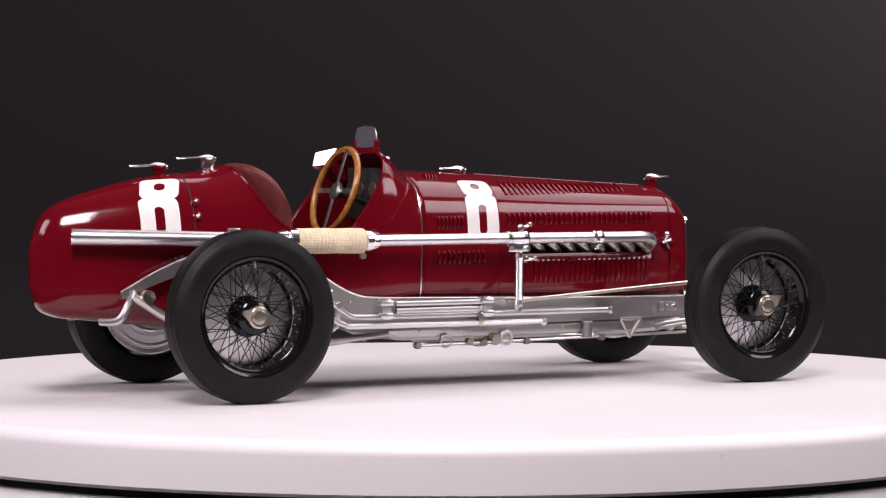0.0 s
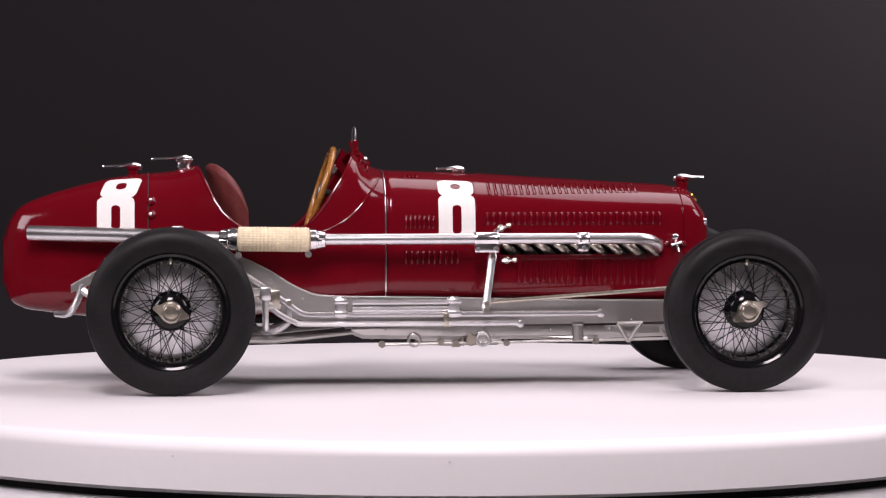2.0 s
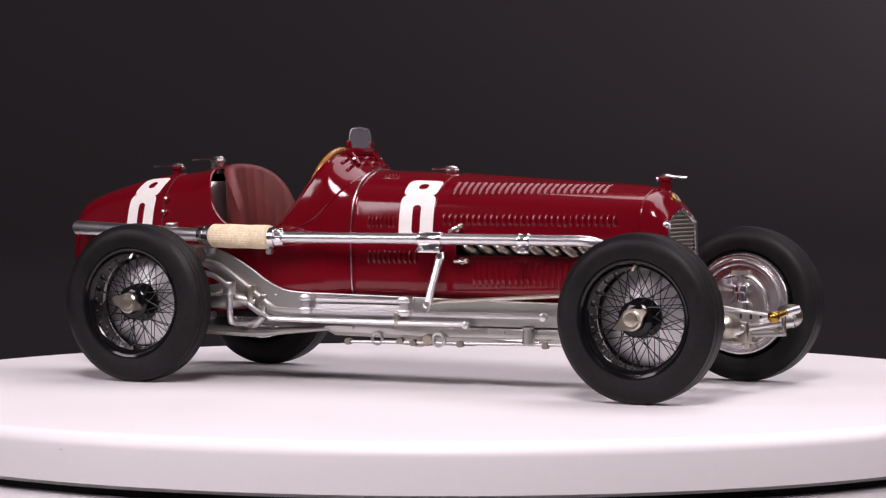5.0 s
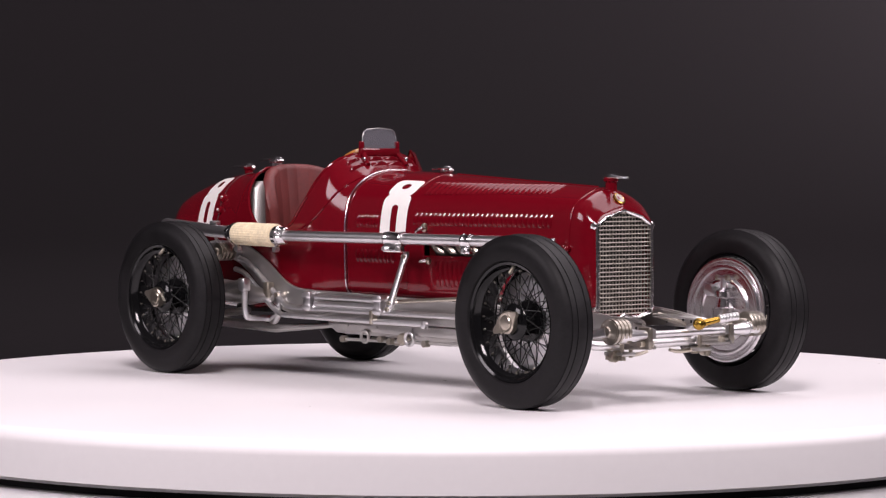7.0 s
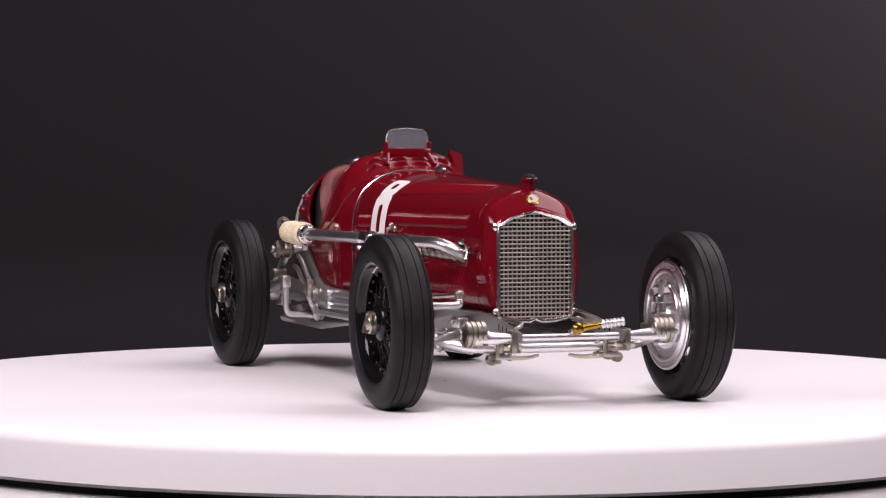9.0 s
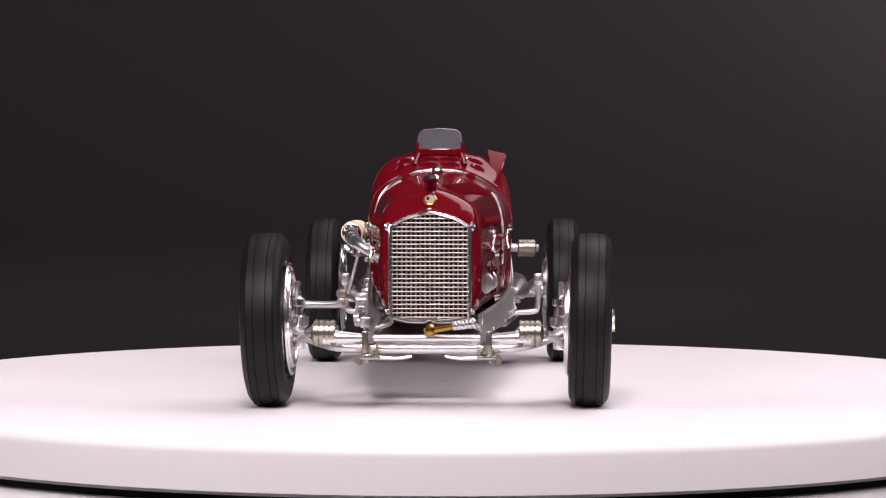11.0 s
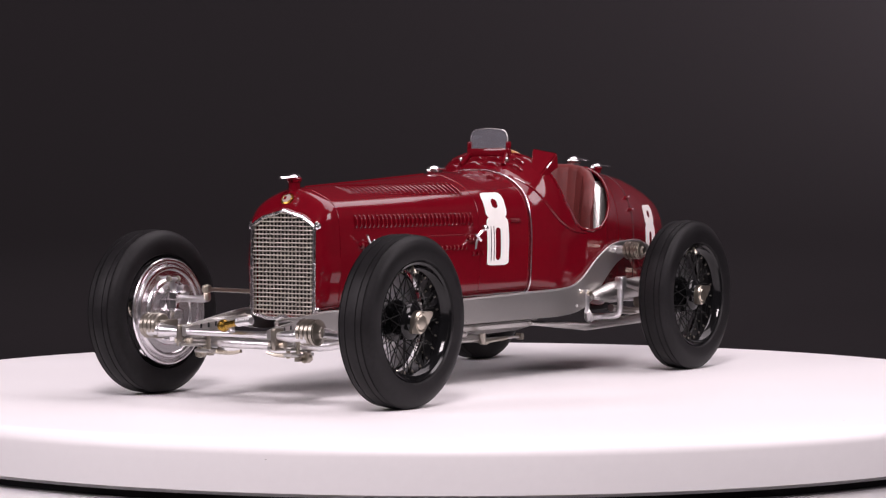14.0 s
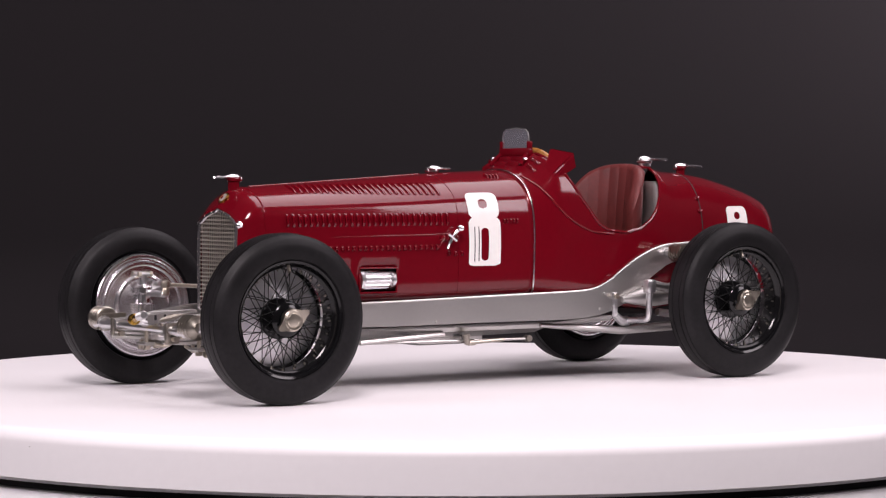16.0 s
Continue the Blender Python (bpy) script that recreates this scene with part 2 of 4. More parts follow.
CUT_OF = curve_of([-67.2, -65.5, -63.5, -61, -58, -54, -48, -42, -38.7, -33.4, -29.3, -26.6, -25.6], [58.8, 54.8, 50.5, 46.5, 43.5, 41.0, 40.0, 40.8, 42.6, 49.2, 55.4, 60.6, 62.4], 0.6)


ROOF = radians(25)
PITCH_OF = curve_of([-40, -20, 10, 62.5], [0.0, 0.25, 0.5, 0.85])


def section(x, u):
    """The body's outline at x: u 0 is the top centre, 0.6 the widest place, 1 the bottom centre."""
    w, zt, zb, zm, n = W_OF(x), TOP_OF(x), BOT_OF(x), MID_OF(x), N_OF(x)
    if u <= 0.6:
        a = math.pi / 2 * (1 - u / 0.6)
        y1, z1 = w * max(math.cos(a), 0) ** (2 / n), zm + (zt - zm) * max(math.sin(a), 0) ** (2 / n)
        k = PITCH_OF(x)
        if k < 0.01:
            return y1, z1
        c, d, rise = max(math.cos(a), 0), math.sin(a), zt - zm
        hc, hs = math.cos(ROOF), math.sin(ROOF)
        lean, flat = (c * hs + d * hc) / (rise * hc), max(0.0, d * hc - c * hs) / (rise * hc)
        top = 2 ** (1 / 9)
        r = ((c / w) ** 9 + (lean / top) ** 9 + (flat / top) ** 9) ** (-1 / 9)
        return y1 + (r * c - y1) * k, z1 + (zm + r * d - z1) * k
    a = math.pi / 2 * (u - 0.6) / 0.4
    e = LOW_N_OF(x)
    d = max(math.sin(a), 0) ** (2 / e)
    return w * max(math.cos(a), 0) ** (2 / e) * (1 - 0.03 * d), zm - (zm - zb) * d


def u_at(x, z):
    lo, hi = 0.0, 0.8
    for _ in range(30):
        mid = (lo + hi) / 2
        if section(x, mid)[1] > z:
            lo = mid
        else:
            hi = mid
    return lo


def spot(x, u, side):
    """A place and the outward normal on the body; side -1 is the car's right."""
    y, z = section(x, u)
    p = Vector((x, y * side, z))
    y2, z2 = section(x, u + 0.004)
    y3, z3 = section(x + 0.3, u)
    t1, t2 = Vector((0, (y2 - y) * side, z2 - z)), Vector((0.3, (y3 - y) * side, z3 - z))
    n = t1.cross(t2).normalized()
    if n.y * side < 0 or (abs(n.y) < 1e-6 and n.z < 0):
        n.negate()
    return p, n


def body_loft(xs, cut=None, rows=64, u_end=1.0):
    bm = bmesh.new()
    for side in (-1, 1):
        grid = []
        for x in xs:
            u0 = 0.0
            if cut and -67.2 < x < -25.6:
                u0 = u_at(x, CUT_OF(x))
            grid.append([bm.verts.new(Vector((x, y * side, z)) * MM) for y, z in (section(x, u0 + (u_end - u0) * (k / rows)) for k in range(rows + 1))])
        for a, b in zip(grid, grid[1:]):
            for k in range(rows):
                bm.faces.new((a[k], a[k + 1], b[k + 1], b[k]))
    bmesh.ops.remove_doubles(bm, verts=bm.verts, dist=2e-5)
    return bm


def thicken(ob, t=0.5):
    s = ob.modifiers.new("shell", "SOLIDIFY")
    s.thickness, s.offset = t * MM, -1.0


def open_hatch(bm, side, x0, x1, z0, z1):
    """Cut a rectangular opening through one flank."""
    for axis, v in ((0, x0), (0, x1), (2, z0), (2, z1)):
        no = Vector([1 if i == axis else 0 for i in range(3)])
        geom = bm.verts[:] + bm.edges[:] + bm.faces[:]
        bmesh.ops.bisect_plane(bm, geom=geom, plane_co=no * v * MM, plane_no=no, dist=1e-6)
    gone = []
    for f in bm.faces:
        c = f.calc_center_median() / MM
        if c.y * side > 5 and x0 < c.x < x1 and z0 < c.z < z1:
            gone.append(f)
    bmesh.ops.delete(bm, geom=gone, context="FACES")


# tail and cockpit shell
xs = sorted({-118.25, -118.0, -117.6, -117, -116.3, -115.5, -114.5} | set(np.arange(-113.5, -69, 1.5)) | set(np.arange(-68.5, -58, 0.4)) | set(np.arange(-58, -34, 1.0)) | set(np.arange(-34, -18.2, 0.4)) | {-18.25})
bm = body_loft(xs, cut=True)
bmesh.ops.contextual_create(bm, geom=[e for e in bm.edges if all(v.co.x < -118.2 * MM for v in e.verts) and len(e.link_faces) == 1])
body = part("body_shell", bm, PAINT, car, "glossy dark red tail and cockpit body", sharp=50)
thicken(body, 0.6)

# rolled lip round the cockpit opening
lip = []
for side in (1, -1):
    line = [(x, section(x, u_at(x, CUT_OF(x)))) for x in np.arange(-66.8, -25.8, 0.8)]
    row = [(x, y * side, z) for x, (y, z) in line]
    lip += row if side == 1 else row[::-1]
part("cockpit_lip", tube(lip, 0.4, 8, closed=True), PAINT, car)

# bonnet
bm = body_loft(sorted(set(np.arange(-17.8, 62.4, 1.6)) | {62.4}), rows=72)
EX_HATCH = (12.4, 56.2, 34.8, 38.8)
AIR_HATCH = (24.8, 35.6, 25.3, 31.7)
open_hatch(bm, -1, *EX_HATCH)
open_hatch(bm, 1, *AIR_HATCH)
open_hatch(bm, 1, 38.6, 49.4, 25.3, 31.7)
hood = part("bonnet", bm, PAINT, car, "glossy dark red louvred bonnet", sharp=50)
thicken(hood, 0.5)
part("engine_bay", box((10, -10.5, 23.5), (58, 11.0, 40), 0.5), DARK, car)
for x in (-18.0, 62.6):
    seam = []
    for side in (1, -1):
        row = [(x, y * side, z) for y, z in (section(x, 0.005 + 0.90 * k / 40) for k in range(41))]
        seam += row[::-1] if side == 1 else row
    part("seam_strip", tube(seam, 0.24 if x < 0 else 0.12, 8), CHROME if x < 0 else PAINT, car, "thin bright seam strip" if x < 0 else "")


# radiator shell from the bonnet outline to the grille outline
def outline_radius(poly, centre=(0, 34)):
    ang = np.array([math.atan2(z - centre[1], y - centre[0]) for y, z in poly])
    rad = np.array([math.hypot(y - centre[0], z - centre[1]) for y, z in poly])
    o = np.argsort(ang)
    ang, rad = ang[o], rad[o]
    return lambda a: float(np.interp(a, ang, rad, period=2 * math.pi))


def dense(poly, n=24):
    out = []
    for i in range(len(poly)):
        (a, b), (c, d) = poly[i], poly[(i + 1) % len(poly)]
        out += [(a + (c - a) * k / n, b + (d - b) * k / n) for k in range(n)]
    return out


GRILLE = [(0, 47.2), (6.2, 45.4), (9.7, 43.4), (9.8, 32), (9.6, 21.3), (5, 20.3), (1.6, 20.2), (0, 20.9), (-1.6, 20.2), (-5, 20.3), (-9.6, 21.3), (-9.8, 32), (-9.7, 43.4), (-6.2, 45.4)]
hood_end = [(y * s, z) for s in (1, -1) for y, z in (section(62.5, k / 120) for k in range(121))]
r_hood, r_gr = outline_radius(hood_end), outline_radius(dense(GRILLE))
ANG = [2 * math.pi * k / 144 for k in range(144)]
bm = bmesh.new()
rings = []
for x, f in ((62.6, 0), (64.0, 0.02), (65.5, 0.08), (66.8, 0.18), (68.0, 0.36), (68.8, 0.56), (69.3, 0.78), (69.5, 0.93), (69.3, 1.0), (68.5, 1.02)):
    ring = []
    for a in ANG:
        top = max(0.0, math.sin(a)) ** 2
        r = r_hood(a) * (1 - f) + (r_gr(a) + 0.25) * f
        ring.append(bm.verts.new(Vector((x - 1.4 * top * math.sin(math.pi * min(f, 1.0) ** 0.8), r * math.cos(a), 34 + r * math.sin(a))) * MM))
    rings.append(ring)
for a, b in zip(rings, rings[1:]):
    for k in range(144):
        bm.faces.new((a[k], a[(k + 1) % 144], b[(k + 1) % 144], b[k]))
part("radiator_shell", bm, PAINT, car, "glossy dark red radiator cowl", sharp=60)

gx = 69.4
part("radiator_core", extrude_xz([(66, 20), (66, 47), (66.5, 47), (66.5, 20)], lambda x: -9.5, 19), DARK, car)
frame_pts = [(gx - 0.6 * max(0, (z - 34) / 13) ** 2, y, z) for y, z in dense(GRILLE, 4)]
part("grille_frame", tube(frame_pts, 0.55, 8, closed=True), CHROME, car, "polished pointed grille frame")
bm = bmesh.new()
add_tube(bm, [(0, -0.5, 0), (0, 0.5, 0)], 0.22, 8)
bar_me = None
for k in range(25):
    z = 21.2 + k * 1.05
    half = min(9.6, 9.6 if z < 43.4 else 9.7 - (z - 43.4) * 2.5)
    if half < 0.8:
        continue
    if bar_me is None:
        first = part("grille_bar", bm, GRILLE_METAL, car, smooth=False)
        bar_me = first.data
        first.matrix_basis = Matrix.Translation(Vector((68.8, 0, z)) * MM) @ Matrix.Diagonal((1, half * 2, 1, 1))
    else:
        shared("grille_bar", bar_me, car, Matrix.Translation(Vector((68.8, 0, z)) * MM) @ Matrix.Diagonal((1, half * 2, 1, 1)))
for k in range(17):
    y = (k - 8) * 1.15
    top = 43.6 + (9.7 - abs(y)) * 0.36
    m = Matrix.Translation(Vector((68.55, y, (20.8 + top) / 2)) * MM) @ Matrix.Rotation(radians(90), 4, "X") @ Matrix.Diagonal((1, top - 20.8, 1, 1))
    shared("grille_bar", bar_me, car, m)
for s in (1, -1):
    bm = lathe([(-0.6, 0.3), (-0.5, 1.0), (0.2, 1.0), (0.6, 0.4)], (68.9, 10.2 * s, 43.3), "x", 10)
    part("grille_bolt", bm, CHROME, car)
    part("grille_bolt", lathe([(-0.6, 0.3), (-0.4, 0.7), (0.3, 0.7), (0.6, 0.3)], (68.9, 10.4 * s, 22.6), "x", 10), CHROME, car)
rivet_me = None
for y, z in [(9.7 * s, z) for s in (1, -1) for z in (25.8, 29.2, 32.6, 36.0, 39.4)] + [(3.2 * s, 46.4) for s in (1, -1)] + [(6.6 * s, 45.3) for s in (1, -1)]:
    if rivet_me is None:
        first = part("frame_stud", lathe([(0, 0.3), (0.45, 0.3), (0.62, 0.12)], axis="x", seg=8), NICKEL, car)
        rivet_me = first.data
        first.location = Vector((69.3, y, z)) * MM
    else:
        shared("frame_stud", rivet_me, car, Matrix.Translation(Vector((69.3 - 0.5 * max(0, (z - 34) / 13) ** 2, y, z)) * MM))
badge = part("badge", lathe([(-0.5, 0.3), (-0.4, 2.0), (0.2, 2.0), (0.35, 1.6), (0.25, 1.5), (0.25, 0.2)], (0, 0, 0), "x", 24), BRASS, car, "round gilt-edged enamel badge")
badge.matrix_basis = Matrix.Translation(Vector((67.5, 0, 50.0)) * MM) @ Matrix.Rotation(radians(-40), 4, "Y") @ Matrix.Scale(0.85, 4)
part("badge_field", lathe([(0.2, 0.1), (0.2, 1.5), (0.34, 1.45), (0.34, 0.1)], (0, 0, 0), "x", 20), ENAMEL_BADGE, badge)
part("badge_mark", box((0.3, -1.0, -0.5), (0.45, -0.2, 0.6), 0), PAINT, badge)


# caps with a flat lever, on the tail, bonnet and radiator
def lever_cap(name, x, z, neck_mat, lever_back, neck_r=1.5, neck_h=2.4, flip=1):
    c = part(name, lathe([(-neck_h - 1, neck_r * 1.25), (-neck_h, neck_r * 1.3), (-neck_h + 0.5, neck_r), (-0.4, neck_r), (-0.2, neck_r * 1.25), (0.4, neck_r * 1.3), (0.9, neck_r * 0.9), (1.1, 0.2)], (x, 0, z), "z", 20), neck_mat, car)
    bm = bmesh.new()
    pts = [(2.0, 0.6), (0.8, 1.5), (-1.0, 1.6), (-2.6, 1.0), (-lever_back, 0.55), (-lever_back - 0.5, 0.2)]
    top = []
    for dx, hw in pts:
        lift = 0.7 - 0.10 * max(0.0, -dx - 1.5) * 0.5
        thick = 1.0 if abs(dx) < 2 else 0.55
        top.append([bm.verts.new(Vector((x + dx * flip, y, z + lift + thick * q)) * MM) for y, q in ((-hw, 0.15), (-hw * 0.6, 0.75), (0, 1.0), (hw * 0.6, 0.75), (hw, 0.15))]
                   + [bm.verts.new(Vector((x + dx * flip, y, z + lift - 0.15)) * MM) for y in (hw * 0.9, -hw * 0.9)])
    for a, b in zip(top, top[1:]):
        for k in range(7):
            bm.faces.new((a[k], a[(k + 1) % 7], b[(k + 1) % 7], b[k]))
    bm.faces.new(top[0])
    bm.faces.new(top[-1])
    part("cap_lever", bm, CHROME, c, "flat polished lever")
    part("hinge_ball", lathe([(-0.6, 0.2), (-0.4, 0.6), (0.4, 0.6), (0.6, 0.2)], (x + 1.9 * flip, 0, z + 0.3), "y", 10), CHROME, c)
    return c


lever_cap("filler_cap", -84.0, 57.6, PAINT, 7.5, 1.3, 2.6)
lever_cap("filler_cap", -70.6, 59.6, CHROME, 8.0, 1.9, 2.4)
lever_cap("bonnet_catch", 2.6, 56.8, CHROME, 5.0, 1.2, 1.4)
lever_cap("radiator_cap", 64.6, 54.6, PAINT, 5.5, 1.5, 3.2, -1)
# hinge along the bonnet's crown
bm = bmesh.new()
for k in range(40):
    x = 7.5 + k * 1.32
    add_tube(bm, [(x, 0, TOP_OF(x) + 0.02), (x + 1.1, 0, TOP_OF(x + 1.1) + 0.02)], 0.24, 8)
part("hinge_rod", bm, PAINT, car, "red piano hinge on the bonnet crown")

# ---- louvres: raised pressed slots ----
bm = bmesh.new()
rows = []
for i in range(7):
    t = -1 + 2 * i / 6
    hgt = 0.72 * math.sqrt(max(0, 1 - abs(t) ** 3)) + 0.02
    rows.append([bm.verts.new(Vector((dx, t * 1.0, dz)) * MM) for dx, dz in ((-0.36, -0.15), (-0.34, hgt * 0.9), (-0.12, hgt), (0.2, hgt * 0.45), (0.42, -0.15))])
for a, b in zip(rows, rows[1:]):
    for k in range(4):
        bm.faces.new((a[k], a[k + 1], b[k + 1], b[k]))
louvre_me = None


def louvre_row(side, xs, z, length, wide=1.0, lean=0.0, rise=1.0):
    global louvre_me, bm
    for x in xs:
        p, n = spot(x, u_at(x, z) if z < TOP_OF(x) - 1 else 0.2, side)
        ax = Vector((1, 0, 0)) - n * n.x
        ax.normalize()
        along = n.cross(ax)
        if along.z < 0:
            along.negate()
        if lean:
            along = (along + ax * lean).normalized()
            ax = along.cross(n)
            ax.normalize()
        x_ax = along.cross(n).normalized()
        m = Matrix.Translation(p * MM) @ Matrix((x_ax, along, n)).transposed().to_4x4() @ Matrix.Diagonal((wide, length / 2, rise, 1))
        if louvre_me is None:
            ob = part("louvre", bm, PAINT, car, sharp=60)
            louvre_me = ob.data
            ob.matrix_basis = m
        else:
            shared("louvre", louvre_me, car, m)


for side in (-1, 1):
    louvre_row(side, np.linspace(10.0, 50.5, 24), 52.4, 6.0, 1.1, 0.0, 0.6)
    louvre_row(side, np.linspace(9.2, 56.0, 29), 44.3, 3.4, 1.5)
    louvre_row(side, np.linspace(-12.6, -5.4 if side < 0 else -8.4, 7 if side < 0 else 5), 43.5 if side < 0 else 43.6, 3.4 if side < 0 else 1.2)
    louvre_row(side, np.linspace(-12.0, -9.0, 4), 55.4, 2.6)
louvre_row(-1, np.linspace(17.5, 54.5, 23), 30.1, 6.8, 1.2, 0.0, 0.6)
louvre_row(-1, np.linspace(-12.6, 1.0, 10), 34.2, 3.6, 1.0)
louvre_row(1, np.linspace(12.5, 44.0, 20), 36.9, 1.3, 1.5)
louvre_row(1, np.linspace(5.0, 9.0, 3), 35.2, 1.2, 1.5)

# ---- white race numbers ----
def number_eight(side, xc, z_waist, up, down, half, lean=0.0):
    """An eight of two rounded lobes that lies on the body's skin."""
    def lobe(b, lo, hi, w, r):
        d = min(b - lo, hi - b)
        if d < 0:
            return 0.0
        return w if d >= r else w - r + math.sqrt(max(0, r * r - (r - d) ** 2))

    def span(b):
        outer = max(lobe(b, -0.12, up, half * 0.97, 1.8), lobe(b, -down, 0.12, half, 1.8))
        hole = max(lobe(b, up * 0.36, up * 0.70, half * 0.27, 0.9), lobe(b, -down * 0.80, -down * 0.22, half * 0.24, 0.9))
        return outer, hole
    m = bmesh.new()
    bs = np.linspace(-down, up, 110)
    s_cache = {}

    def skin(x, b):
        key = round(x * 4) / 4
        if key not in s_cache:
            us = np.linspace(0.0, 0.85, 180)
            pts = np.array([section(key, u) for u in us])
            acc = np.r_[0, np.cumsum(np.hypot(*np.diff(pts, axis=0).T))]
            s_cache[key] = (us, acc, float(np.interp(u_at(key, z_waist), us, acc)))
        us, acc, s0 = s_cache[key]
        u = float(np.interp(max(s0 - b, 0.02), acc, us))
        p, n = spot(x, u, side)
        return (p + n * 0.12) * MM
    lines = []
    for b in bs:
        o, h = span(b)
        o = max(o, 0.05)
        a = [-o + (o - h) * k / 6 for k in range(7)] + [h + (o - h) * k / 6 for k in range(7)]
        lines.append(([m.verts.new(skin(xc + v + lean * max(b + 1.0, 0.0), b)) for v in a], h))
    for (a, h1), (b, h2) in zip(lines, lines[1:]):
        for k in range(13):
            if k == 6 and h1 + h2 > 0 or (k == 6 and h1 == h2 == 0):
                continue
            m.faces.new((a[k], a[k + 1], b[k + 1], b[k]))
    bmesh.ops.remove_doubles(m, verts=m.verts, dist=1e-5)
    return part("race_number", m, WHITE, car, "white painted numeral eight", sharp=80)


number_eight(-1, 0.9, 50.4, 6.5, 13.0, 4.9)
number_eight(1, -2.1, 44.5, 7.2, 12.8, 5.0)
number_eight(-1, -88.4, 50.0, 7.2, 11.0, 4.9, 0.3)
number_eight(1, -96.4, 40.9, 6.0, 10.0, 5.0)

# two dark slots through the left bonnet number
for dx in (-3.2, -1.9):
    m = bmesh.new()
    pts = []
    for k in range(13):
        z = 32.9 + 9.2 * k / 12
        p, n = spot(-2.1 - dx, u_at(-2.1 - dx, z), 1)
        pts.append(p + n * 0.02)
    part("number_slot", tube(pts, 0.2, 6), DARK, car)


def bead(name, pts, r, side, mat=PAINT, lift=0.0):
    """A raised line on the body's skin through (x, z) points."""
    line = []
    for x, z in [(v.x, v.y) for v in smooth_path([(x, z, 0) for x, z in pts], 6)]:
        p, n = spot(x, u_at(x, min(z, TOP_OF(x) - 0.05)), side)
        line.append(p + n * lift)
    return part(name, tube(line, r, 8), mat, car)


for side in (-1, 1):
    bead("cowl_bead", [(-44, 39.6), (-38, 40.2), (-34, 41.4), (-29, 44.0), (-25, 47.6), (-21.5, 52.0), (-19.0, 55.6)], 0.32, side)
    bead("tail_seam", [(-80.0, 24.0), (-80.0, 34), (-80, 44), (-80, 50), (-80, 54), (-80, 56.4)], 0.16, side, DARK)
    for z in (45.5, 49.0):
        p, n = spot(-79.2, u_at(-79.2, z), side)
        lug = part("tail_strap", tube([p - n * 0.2, p + n * 0.4, p + n * 0.8], [1.25, 1.2, 0.8] if side < 0 else [0.6, 0.55, 0.3], 14), PAINT, car, "red tail fastener")
        part("strap_pin", tube([p + n * 0.7, p + n * 1.1, p + n * 1.3], [0.5, 0.5, 0.25] if side < 0 else [0.2, 0.2, 0.1], 10), ALLOY, lug)
    for x, y in ((-24.2, 10.0), (-22.4, 10.6), (-23.4, 3.0), (-21.6, 3.0)):
        us = np.linspace(0.02, 0.5, 120)
        p, n = spot(x, float(us[np.argmin([abs(section(x, u)[0] - y) for u in us])]), side)
        ax = (Vector((1, 0, 0)) - n * n.x).normalized()
        m = Matrix.Translation(p * MM) @ Matrix((ax, n.cross(ax), n)).transposed().to_4x4() @ Matrix.Diagonal((1.4, 2.2 if y > 5 else 2.8, 1.1, 1))
        shared("louvre", louvre_me, car, m)
bead("bonnet_joint", [(10, 40.4), (20, 40.2), (44, 39.95)], 0.1, 1)
bead("bonnet_joint", [(6.0, 56.2), (6.0, 52), (6.0, 44), (6.0, 32), (6.0, 24.5)], 0.12, 1)
bead("bonnet_joint", [(6.0, 56.2), (6.0, 52), (6.0, 44), (6.0, 32), (6.0, 24.5)], 0.12, -1)

